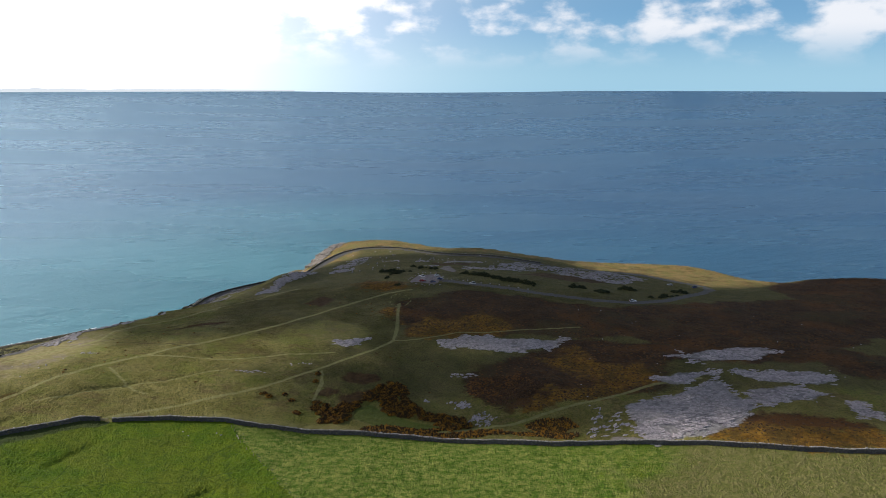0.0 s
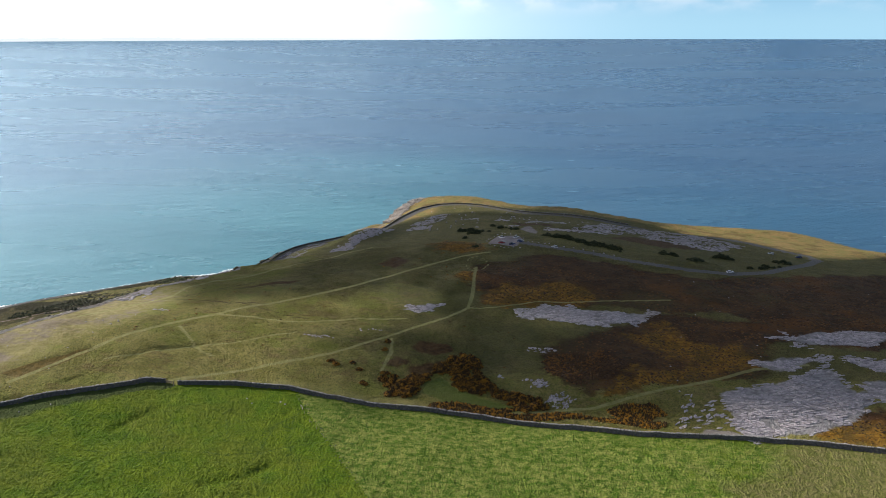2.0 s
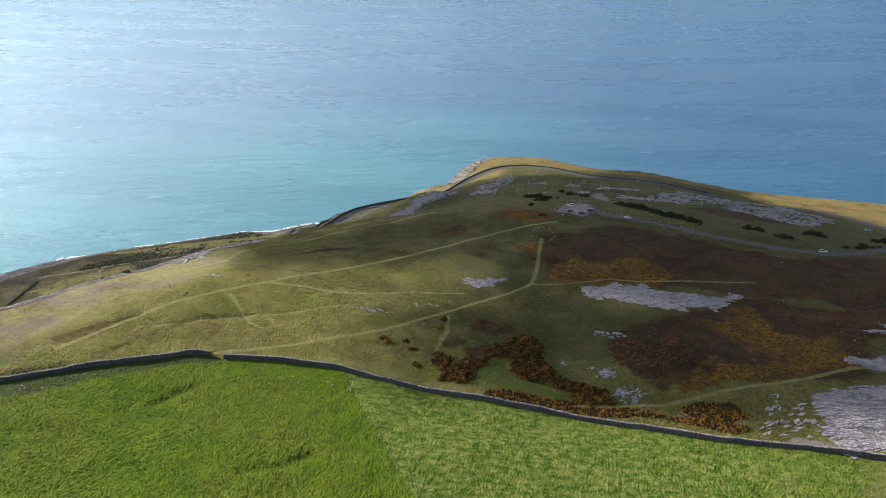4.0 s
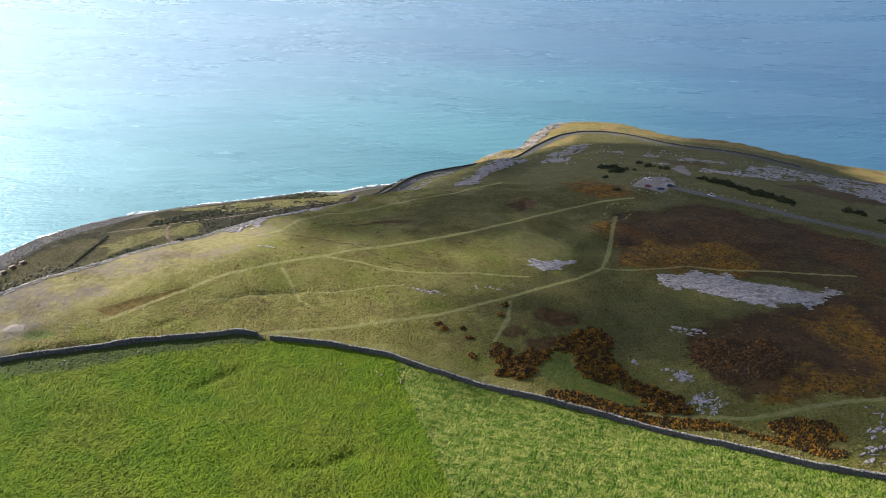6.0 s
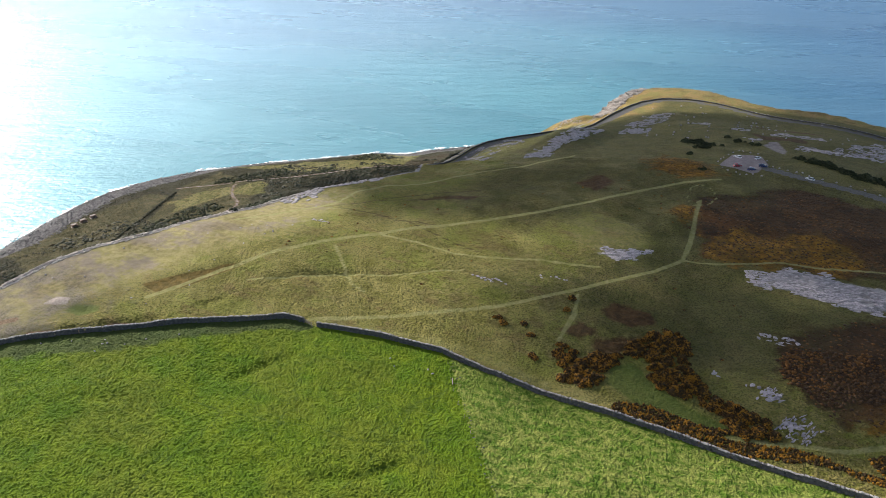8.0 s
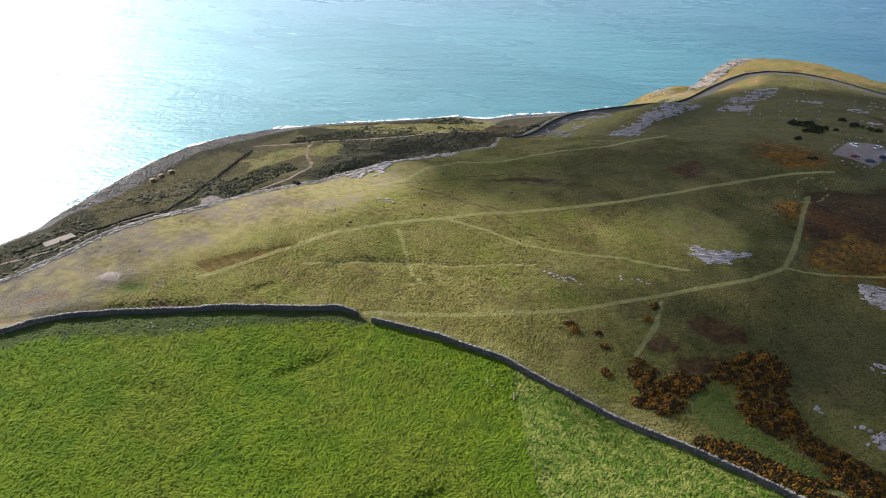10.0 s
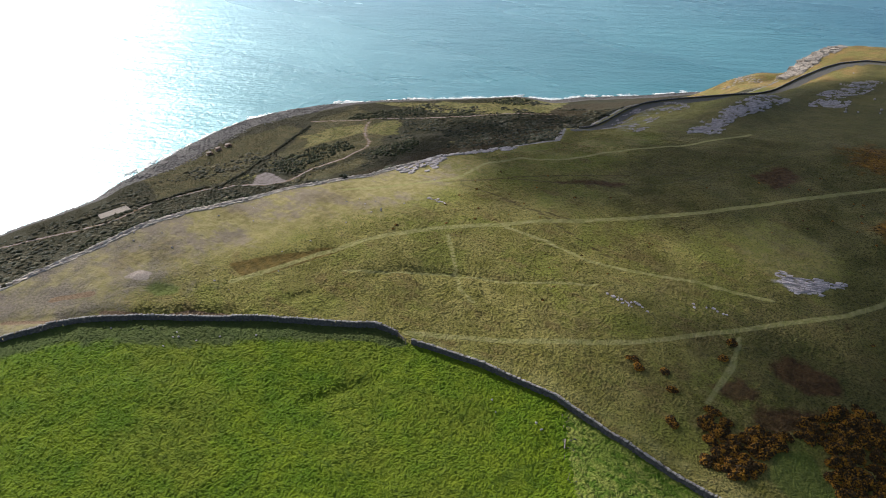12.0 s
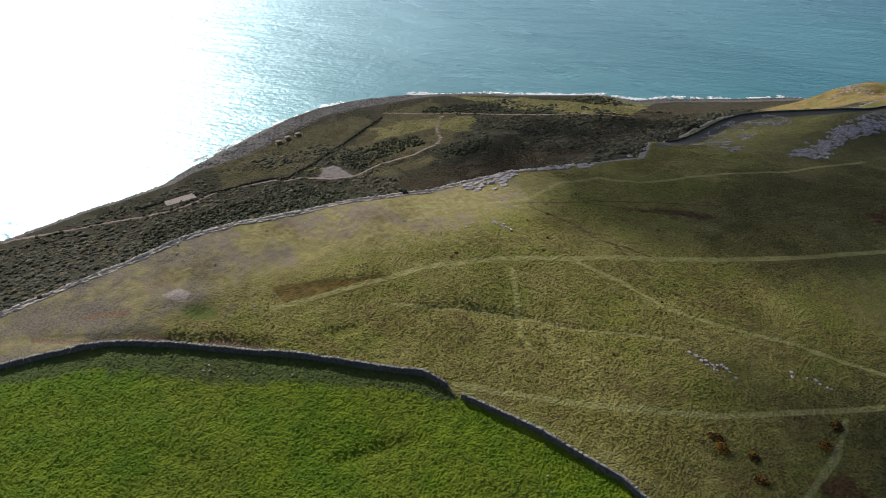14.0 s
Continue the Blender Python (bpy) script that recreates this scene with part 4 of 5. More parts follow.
R = rows(X, Y, (1.0, 1.0), (1.0, 1.0), 0.3)
R[:, 3], R[:, 4], R[:, 5] = size * rng.uniform(0.8, 1.5, len(X)), size * rng.uniform(0.6, 1.1, len(X)), size * rng.uniform(0.35, 0.9, len(X))
S = R.copy()
S[:, 0] += size * rng.uniform(-1.1, 1.1, len(X))
S[:, 1] += size * rng.uniform(-1.1, 1.1, len(X))
S[:, 3:6] *= rng.uniform(0.4, 0.8, (len(X), 1))
tagged(new("slope_scrub", joined("slope_scrub", LUMP, np.concatenate([R, S]), SCRUB, None, True, 0.3)), "dark green bramble and thorn scrub on the lower slope", "scrub", kind="stuff")
hedge = list(walkline(HEDGE, 0.7))
X, Y = np.array([r[0] for r in hedge]) + rng.uniform(-0.6, 0.6, len(hedge)), np.array([r[1] for r in hedge]) + rng.uniform(-0.6, 0.6, len(hedge))
tagged(new("lane_hedge", joined("lane_hedge", LUMP, rows(X, Y, (0.8, 1.6), (1.0, 2.1), 0.2), SCRUB)), "dark overgrown hedge beside the lower lane", "hedge", kind="stuff")

THICKETS = [[(-448, 491), (-423, 487), (-427, 508), (-417, 523), (-412, 550), (-431, 556), (-447, 546), (-452, 519)], [(-474, 612), (-457, 620), (-434, 649), (-421, 669), (-441, 677), (-465, 645), (-483, 626)], [(-395, 542), (-365, 531), (-358, 556), (-362, 581), (-385, 589), (-394, 564)], [(-403, 666), (-375, 673), (-387, 691), (-402, 682)], [(-389, 713), (-353, 724), (-363, 759), (-396, 729)], [(-470, 340), (-440, 420), (-400, 455), (-360, 420), (-340, 380), (-380, 330), (-420, 300)]]
thicket("thorn_scrub", "dark thorn and bramble thickets on the terrace above the shore", "scrub", THORN, THICKETS, 1.7, (0.5, 1.9), (0.4, 2.2), 0.5)

# boulders of the shore
X, Y = scatter(-590, -230, 200, 900, 2.1)
ds = along(SHORE + SHORE[:1], X, Y)[0]
near = np.where(inside(SHORE, X, Y), ds, -ds)
wide_beach = 9 + 24 * smooth(400, 450, Y) * smooth(660, 600, Y) + 6 * lattice(X, Y, 40, 41)
SX, SY = keep(*scatter(-600, -230, 200, 915, 1.9), slice(None))
sd = along(SHORE + SHORE[:1], SX, SY)[0]
sd = np.where(inside(SHORE, SX, SY), -sd, sd) + 4 * (lattice(SX, SY, 22, 43) - 0.5)
SX, SY = keep(SX, SY, (SY > 430) & (sd > -3) & (sd < 1 + 9 * lattice(SX, SY, 30, 44) ** 2) & (lattice(SX, SY, 7, 45) > 0.35))
wash = rows(SX, SY, (0.9, 2.2), (0.1, 0.3))
wash[:, 2] = 0.05
tagged(new("surf", joined("surf", LUMP, wash, FOAM)), "white broken surf along the boulders", "surf", kind="stuff")
X, Y = keep(X, Y, (near > -4) & (near < wide_beach) & (lattice(X, Y, 9, 42) > 0.3))
tagged(new("shore_boulders", joined("shore_boulders", LUMP, rows(X, Y, (0.4, 1.5), (0.25, 1.0), 0.15), SHINGLE)), "dark wet boulders along the waterline", "boulders", kind="stuff")

# crag along the brink, cliff of the headland, rock ribs above the road


def ledge(name, label, lines, size, tall, gap, material, tiers=1, outward=0.0, drop=0.0, long=1.0):
    P = []
    for line in lines:
        for x, y, a in walkline(line, gap):
            for t in range(tiers):
                o = outward * t + rng.uniform(-0.9, 0.9) * size
                px, py = x - math.sin(a) * o, y + math.cos(a) * o
                w = size * rng.uniform(0.4, 1.2)
                P.append((px, py, -drop * t, long * w * rng.uniform(1.0, 2.0), w * rng.uniform(0.5, 0.9), tall * rng.uniform(0.4, 1.2), a + rng.uniform(-0.25, 0.25)))
    P = np.array(P)
    P[:, 2] += relief(P[:, 0], P[:, 1]) - 0.35 * P[:, 5]
    return tagged(new(name, joined(name, WEDGE, P, material, None, False, 0.22)), label, "rock", kind="stuff")


ledge("crag", "pale limestone crag along the brink of the upland", [BRINK[2:10]], 0.5, 0.8, 0.7, CLIFF, 3, 0.9, 0.2, 1.35)
ledge("crag_edge", "thin broken limestone ledges in the turf above the crag", [BRINK[2:10]], 0.4, 0.45, 0.8, CLIFF, 2, -1.5, 0.0, 2.0)


def rocks(name, label, outlines, gap, size, tall, material, sink=0.35, bare=0.3):
    """Bedrock breaking through the turf over an area."""
    P = []
    for o in outlines:
        q = np.array(o)
        x, y = scatter(q[:, 0].min() - 2, q[:, 0].max() + 2, q[:, 1].min() - 2, q[:, 1].max() + 2, gap)
        d = along(o + o[:1], x, y)[0]
        edge = np.where(inside(o, x, y), d, -d) + 3 * gap * (lattice(x, y, 4 * gap, 81) - 0.5)
        x, y = keep(x, y, (edge > 0) & (lattice(x, y, 3 * gap, 82) * 0.6 + lattice(x, y, 9 * gap, 83) * 0.4 > bare))
        n = len(x)
        w = size * rng.uniform(0.4, 1.2, n)
        P.append(np.stack([x, y, relief(x, y), w * rng.uniform(1.0, 1.8, n), w * rng.uniform(0.5, 0.9, n), tall * rng.uniform(0.4, 1.2, n), rng.uniform(0.9, 1.7, n)], -1))
    P = np.concatenate(P)
    P[:, 2] -= sink * P[:, 5]
    return tagged(new(name, joined(name, WEDGE, P, material, None, False, 0.22)), label, "rock", kind="stuff")


rocks("crag", "broken grey limestone ledges above the lower slope", [[(-200, 346), (-200, 367), (-196, 388), (-187, 404), (-180, 406), (-188, 385), (-191, 368), (-190, 350)]], 1.5, 1.0, 0.8, LIMESTONE)
rocks("rock_rib", "grey limestone ribs on the hillside above the road", RIBS[:3], 1.0, 0.85, 1.1, LIMESTONE, 0.6, 0.5)
rocks("rock_slope", "rocky grey slope cut beside the coast road", RIBS[3:], 1.2, 0.75, 0.7, LIMESTONE, 0.6, 0.55)
rocks("headland_cliff", "weathered pale limestone cliff of the headland", [[(-131, 680), (-119, 684), (-114, 715), (-109, 745), (-106, 764), (-122, 756), (-130, 722)]], 2.0, 3.4, 2.6, HEADROCK, 0.66, 0.1)
rocks("headland_cliff", "weathered limestone ledges on the grassy spur", [[(-196, 730), (-180, 762), (-150, 758), (-146, 712), (-172, 712)]], 3.0, 1.3, 0.7, HEADROCK, 0.5, 0.62)

# limestone pavements, slab by slab


PAVE_NODES = Nodes("weathered limestone pavement")
PAVE = PAVE_NODES.done(PAVE_NODES.mix(PAVE_NODES.chance(), PAVE_NODES.mix(PAVE_NODES.span(PAVE_NODES.noise(0.9, 4, 0.65), 0.35, 0.65), (0.54, 0.485, 0.5), (0.29, 0.262, 0.272)), PAVE_NODES.mix(PAVE_NODES.span(PAVE_NODES.noise(2.3, 4, 0.65), 0.4, 0.62), (0.44, 0.395, 0.405), (0.19, 0.175, 0.185))), 0.9)
PAVE_NODES.bump(PAVE_NODES.noise(0.5, 4, 0.7), 0.9, 0.25)


def slab_mesh(ring, tall):
    """A flat stone with worn shoulders, from its outline round the origin."""
    n = len(ring)
    v = [(x, y, -0.5) for x, y in ring] + [(x, y, tall * 0.65) for x, y in ring] + [(x * 0.86, y * 0.86, tall + random.uniform(-0.05, 0.05)) for x, y in ring]
    f = [tuple(range(2 * n, 3 * n))]
    for i in range(n):
        j = (i + 1) % n
        f += [(i, j, n + j, n + i), (n + i, n + j, 2 * n + j, 2 * n + i)]
    me = bpy.data.meshes.new("slab")
    me.from_pydata(v, [], f)
    me.materials.append(PAVE)
    return me


SLABS = [slab_mesh([(math.cos(2 * math.pi * (i + random.uniform(-0.3, 0.3)) / 6) * random.uniform(0.8, 1.1), math.sin(2 * math.pi * (i + random.uniform(-0.3, 0.3)) / 6) * random.uniform(0.8, 1.1)) for i in range(6)], 1.0) for k in range(10)]


def pavement(outline, label, dx, dy, turn, full=0.96, joint=0.1):
    """Slabs of one bed of rock, parted by narrow joints."""
    thing = tagged(new("limestone_pavement"), label, "rock pavement", "limestone pavements")
    a = np.array(outline, float)
    cx, cy = a.mean(0)
    reach = np.abs(a - a.mean(0)).max() * 1.5
    nu, nv = int(2 * reach / dx), int(2 * reach / dy)
    U = np.tile((np.arange(nu + 1) * dx - reach)[None], (nv + 1, 1)) + rng.uniform(-0.32, 0.32, (nv + 1, nu + 1)) * dx + (np.arange(nv + 1) * 0.37 % 1)[:, None] * dx
    V = np.tile((np.arange(nv + 1) * dy - reach)[:, None], (1, nu + 1)) + rng.uniform(-0.26, 0.26, (nv + 1, nu + 1)) * dy
    X, Y = cx + U * math.cos(turn) - V * math.sin(turn), cy + U * math.sin(turn) + V * math.cos(turn)
    X, Y = X + 3 * (lattice(U, V, 15, 54) - 0.5), Y + 3 * (lattice(U, V, 15, 55) - 0.5)
    quads = np.stack([np.stack([X[:-1, :-1], X[:-1, 1:], X[1:, 1:], X[1:, :-1]], -1).reshape(-1, 4), np.stack([Y[:-1, :-1], Y[:-1, 1:], Y[1:, 1:], Y[1:, :-1]], -1).reshape(-1, 4)], -1)
    mid = quads.mean(1)
    x, y = mid[:, 0], mid[:, 1]
    d = along(outline + outline[:1], x, y)[0]
    edge = np.where(inside(outline, x, y), d, -d) + 9 * (lattice(x, y, 8, 51) - 0.5) + 4 * (lattice(x, y, 3, 52) - 0.5)
    good = np.flatnonzero((edge > 0) & (lattice(x, y, 6, 53) * 0.6 + lattice(x, y, 2.2, 56) * 0.4 > 0.33) & (rng.random(len(x)) < full))
    z = relief(x, y)
    rest = Soup()
    part_count = 0
    for k in good[np.argsort(y[good])]:
        ring = []
        for i in range(4):
            p, q = quads[k, i] - mid[k], quads[k, (i + 1) % 4] - mid[k]
            ring.append(p * max(0.3, 1 - joint / (np.linalg.norm(p) + 0.01) * 1.5))
            w = (p + q) / 2
            ring.append(w * max(0.3, 1 - joint / (np.linalg.norm(w) + 0.01) - random.uniform(-0.1, 0.22)))
        if part_count >= 290:
            n = len(ring)
            tall = random.uniform(0.12, 0.36)
            v = [(x[k] + p[0], y[k] + p[1], z[k] + h) for h, q in ((-0.5, 1), (tall * 0.65, 1)) for p in ring] + [(x[k] + p[0] * 0.86, y[k] + p[1] * 0.86, z[k] + tall) for p in ring]
            rest.add(v, [tuple(range(2 * n, 3 * n))] + [f for i in range(n) for f in ((i, (i + 1) % n, n + (i + 1) % n, n + i), (n + i, n + (i + 1) % n, 2 * n + (i + 1) % n, 2 * n + i))])
            continue
        part_count += 1
        s = new("slab", slab_mesh([(float(p[0]), float(p[1])) for p in ring], random.uniform(0.12, 0.36)))
        s.parent = thing
        s.location = (x[k], y[k], z[k])
        s.rotation_euler = (random.uniform(-0.04, 0.04), random.uniform(-0.04, 0.04), 0)
    if rest.v:
        part("farther_slabs", rest.mesh("farther_slabs", LIMESTONE), thing, kind="stuff")
    return thing


# gorse bushes


def bush_mesh(name, material, count, wide, tall, seed):
    r = np.random.default_rng(seed)
    P = []
    for k in range(count):
        a, q = r.uniform(0, 6.28), math.sqrt(r.uniform(0, 1))
        x, y = wide * q * math.cos(a), wide * q * math.sin(a) * 0.85
        top = tall * (1 - 0.75 * q ** 2) * r.uniform(0.75, 1.1)
        s = r.uniform(0.07, 0.2) * wide / 1.2
        P.append((x, y, top * r.uniform(0.35, 1.0), s, s * r.uniform(0.7, 1.2), s * r.uniform(0.8, 1.4), a))
    return joined(name, LUMP, P, material)


def bush(name, parts, label, category, group):
    thing = tagged(new(name), label, category, group)
    for key, me in parts:
        part(key, me, thing)
    return thing


def stem_mesh():
    s = Soup()
    for k in range(5):
        a = k * 1.3
        s.block(0.15 * math.cos(a), 0.15 * math.sin(a), -0.2, 0.12, 0.12, 0.8, a, 0.1, 0.5)
    return s.mesh("stems", TIMBER)


STEMS = stem_mesh()
GORSE_FORMS = [[("foliage", bush_mesh("foliage", GORSE, 300, 1.3, 1.35, 100 + k)), ("stems", STEMS)] for k in range(4)]
THORN_FORMS = [[("foliage", bush_mesh("foliage", THORN, 170, 2.4, 2.6, 200 + k)), ("stems", STEMS)] for k in range(3)]


def plant(forms, name, places, label, category, group, low, high):
    first = {}
    P = np.array(places, float)
    z = relief(P[:, 0], P[:, 1])
    for k, (x, y) in enumerate(P):
        form = k % len(forms)
        size = random.uniform(low, high)
        m = pose(x, y, z[k] - 0.05, 0, 0, random.uniform(0, 360)) @ Matrix.Diagonal((size * random.uniform(0.9, 1.3), size * random.uniform(0.8, 1.1), size * random.uniform(0.7, 1.05), 1))
        if form not in first:
            first[form] = bush(name, forms[form], label, category, group)
            first[form].matrix_basis = m
        else:
            b = copy_thing(first[form], m)
            b.matrix_basis = m


def fill(outline, gap):
    a = np.array(outline)
    x, y = scatter(a[:, 0].min(), a[:, 0].max(), a[:, 1].min(), a[:, 1].max(), gap)
    x, y = keep(x, y, inside(outline, x, y))
    return list(zip(x, y))


CLUMPS = [[(-56, 291), (-55, 294), (-48, 292), (-47, 285), (-52, 282), (-55, 286)], [(-51, 276), (-46, 291), (-43, 294), (-36, 298), (-35, 293), (-39, 285), (-38, 279), (-44, 275)],
          [(-38, 300), (-31, 307), (-27, 316), (-21, 318), (-16, 309), (-15, 298), (-26, 296), (-33, 297)], [(-26, 296), (-15, 298), (-7, 289), (-7, 286), (-16, 283), (-25, 286)], [(-12, 289), (-3, 287), (10, 282), (11, 275), (2, 273), (-9, 282)]]
plant(GORSE_FORMS, "gorse_bush", [p for o in CLUMPS for p in fill(o, 1.75)], "dense dark gorse bush with orange flower on turf", "bush", "gorse clumps", 0.55, 1.5)
plant(GORSE_FORMS, "gorse_bush", [(-79, 298), (-77.5, 298.5), (-76, 297), (-75, 296), (-69, 299), (-65, 294), (-58, 320), (-58, 313), (-60, 283), (-61.5, 284)], "lone gorse bush with orange flower on open turf", "bush", "lone gorse", 0.8, 1.2)
sx, sy = rng.uniform(-200, 0, 260), rng.uniform(285, 470, 260)
sc = cover(sx, sy)
sx, sy = keep(sx, sy, (sc["track"] < 0.1) & (sc["heath"] < 0.4) & (sc["rock"] < 0.3) & (sc["scrub"] < 0.5) & (lattice(sx, sy, 40, 61) > 0.42))
plant(GORSE_FORMS, "dwarf_gorse", list(zip(sx, sy))[:85], "small dark gorse tuft in rough turf", "bush", "dwarf gorse", 0.15, 0.45)
plant(THORN_FORMS, "thorn_shrub", [(cx + rng.normal(0, r), cy + rng.normal(0, r * 0.7)) for cx, cy, r, n in ((-45, 545, 2.6, 9), (-40, 548, 3.2, 14), (-34, 540, 3.6, 14), (-36, 530, 2.6, 9), (-22, 569, 1.5, 4), (-15, 558, 2.0, 5), (-8, 552, 1.6, 4), (-40, 507, 1.2, 3), (-30, 470, 1.2, 2), (14, 524, 2.5, 5)) for k in range(n)], "low dark green hawthorn shrub near the car park", "shrub", "hawthorn shrubs", 0.4, 1.0)
plant(THORN_FORMS, "thorn_shrub", [(x + rng.normal(0, 1.8), y + rng.normal(0, 2.6)) for x, y, a in walkline([(20, 522), (30, 513), (40, 504), (58, 491), (62, 489)], 0.8)], "dark green hawthorn shrub in a row by the drive", "shrub", "hawthorn shrubs", 0.5, 1.15)
plant(THORN_FORMS, "thorn_shrub", [(cx + rng.normal(0, 3.2), cy + rng.normal(0, 1.8)) for cx, cy, n in ((98, 488, 6), (107, 478, 5), (131, 504, 8), (148, 479, 5), (157, 486, 4), (170, 504, 6)) for k in range(n)], "dark green hawthorn shrub on the grassy hollow", "shrub", "hawthorn shrubs", 0.5, 1.2)


# loose stones


def stone_mesh(seed, material):
    r = np.random.default_rng(seed)
    return joined("stone", LUMP, [(0, 0, 0.2, 0.6, 0.45, 0.45, r.uniform(0, 6)), (0.25, 0.1, 0.1, 0.35, 0.3, 0.3, r.uniform(0, 6))], material)


STONES = [stone_mesh(k, LIMESTONE) for k in range(5)]


def stones(name, places, label, group, low, high, forms=STONES, flat=1.0):
    P = np.array(places, float)
    z = relief(P[:, 0], P[:, 1])
    for k, (x, y) in enumerate(P):
        s = tagged(new(name, random.choice(forms)), label, "stone", group)
        s.matrix_world = pose(x, y, z[k], random.uniform(-8, 8), random.uniform(-8, 8), random.uniform(0, 360)) @ Matrix.Diagonal((random.uniform(low, high), random.uniform(low, high), random.uniform(low, high) * flat, 1))


stones("marker_stone", [(-24, 492), (-23, 499), (-22, 505), (-20, 513), (-18, 521), (-15, 526), (-13, 526), (-9, 524), (-5, 523), (-21, 479), (-18, 474), (-14, 472), (-12, 469), (-9, 470), (-6, 473), (-2, 472), (0, 509), (3, 495), (6, 492), (10, 492), (14, 489), (17, 490), (20, 486), (26, 483), (32, 480), (38, 477), (44, 474), (50, 470), (56, 467)], "white limestone boulder edging the car park and drive", "car park edging stones", 0.8, 1.3)
stones("boulder", [(-66, 700), (-58, 661), (-67, 665), (-51, 696), (-20, 616), (-4, 647), (5, 664), (10, 625), (0, 626), (-37, 588), (-56, 609)] + [(rng.uniform(-90, 60), rng.uniform(560, 690)) for k in range(45)], "pale limestone boulder on far turf", "far boulders", 0.8, 1.9)
stones("boulder", [(cx + rng.normal(0, r), cy + rng.normal(0, r * 0.6)) for cx, cy, r, n in ((10, 294, 2.2, 16), (16, 281, 2.0, 18), (-7, 299, 0.8, 3), (3, 297, 1.5, 5), (10, 324.5, 3.0, 12)) for k in range(n)], "pale limestone outcrop boulder in short turf", "outcrop boulders", 0.3, 1.0, SLABS, 0.4)
stones("boulder", [(cx + rng.normal(0, r), cy + rng.normal(0, 0.6)) for cx, cy, r, n in ((-91, 319.4, 2.6, 14), (-85, 320.5, 1.6, 6), (-73, 330, 0.5, 2), (-64, 332, 2.2, 7), (-172, 334, 3.0, 14)) for k in range(n)], "grey limestone outcrop flush with rough turf", "turf outcrops", 0.2, 0.7, SLABS, 0.4)
stones("boulder", [(-201, 221), (-185, 231), (-178, 232), (-174, 237), (-166, 243), (-183, 225), (-183, 230), (-184, 229), (-101, 263), (-98, 260), (-88, 263), (-86, 262)], "pale stone fallen from the wall into grass", "fallen stones", 0.4, 0.9)
stones("boulder", [(rng.uniform(-240, -175), rng.uniform(225, 350)) for k in range(40)] + [(rng.uniform(60, 240), rng.uniform(250, 430)) for k in range(40)], "small pale limestone stone on the upland", "loose stones", 0.35, 0.9)

# parapet beside the coast road
side = []
for (ax, ay), (bx, by) in zip(DRIVE[14:], DRIVE[15:]):
    n = math.hypot(bx - ax, by - ay)
    side.append((ax + (by - ay) / n * 4.2, ay - (bx - ax) / n * 4.2))
dry_stone_wall(side, "dark low stone parapet beside the coast road", 1.1, 0.5, 0.9)


# cars


def car(colour, label, x, y, heading):
    thing = tagged(new("car"), label, "car", "parked cars")
    outline = [(-2.1, 0.28), (-2.15, 0.62), (-1.95, 0.9), (-1.2, 0.95), (1.05, 0.95), (1.9, 0.8), (2.12, 0.6), (2.08, 0.28)]

    def prism(points, half_low, half_high, name, material, parent):
        b = bmesh.new()
        lo, hi = min(p[1] for p in points), max(p[1] for p in points)
        sides = []
        for sgn in (-1, 1):
            sides.append([b.verts.new((px, sgn * (half_low + (half_high - half_low) * (pz - lo) / (hi - lo)), pz)) for px, pz in points])
        b.faces.new(sides[0])
        b.faces.new(sides[1][::-1])
        for i in range(len(points)):
            j = (i + 1) % len(points)
            b.faces.new((sides[0][j], sides[0][i], sides[1][i], sides[1][j]))
        bmesh.ops.recalc_face_normals(b, faces=b.faces)
        bmesh.ops.bevel(b, geom=b.edges[:], offset=0.05, segments=1, affect="EDGES")
        me = bpy.data.meshes.new(name)
        b.to_mesh(me)
        b.free()
        me.materials.append(material)
        return part(name, me, parent)

    prism(outline, 0.88, 0.84, "body", colour, thing)
    prism([(-1.95, 0.9), (-1.6, 1.38), (-1.1, 1.47), (0.1, 1.46), (1.05, 0.93)], 0.8, 0.6, "cabin", GLASS, thing)
    prism([(-1.55, 1.42), (-1.1, 1.5), (0.1, 1.49), (0.3, 1.4)], 0.64, 0.6, "roof", colour, thing)
    for px in (-1.3, 1.28):
        for sgn in (-1, 1):
            for name, rad, wid, mat in (("wheel", 0.32, 0.2, RUBBER), ("rim", 0.2, 0.22, ALLOY)):
                b = bmesh.new()
                bmesh.ops.create_cone(b, cap_ends=True, segments=14, radius1=rad, radius2=rad, depth=wid)
                me = bpy.data.meshes.new(name)
                b.to_mesh(me)
                b.free()
                me.materials.append(mat)
                if name == "wheel":
                    w = part("wheel", me, thing)
                    w.matrix_basis = pose(px, sgn * 0.78, 0.32, 90, 0, 0)
                else:
                    part("rim", me, w)
    for name, px, mat in (("headlight", 2.06, LAMP_CLEAR), ("tail_light", -2.1, LAMP_RED)):
        for sgn in (-1, 1):
            s = Soup()
            s.block(px, sgn * 0.62, 0.62, 0.12, 0.34, 0.14, 0, 0, 0.9)
            part(name, s.mesh(name, mat), thing)
    for sgn in (-1, 1):
        s = Soup()
        s.block(0.75, sgn * 0.95, 0.92, 0.12, 0.2, 0.13, 0, 0, 0.9)
        part("door_mirror", s.mesh("door_mirror", colour), thing)
    thing.matrix_basis = pose(x, y, height(x, y) + 0.03, 0, 0, heading)
    return thing


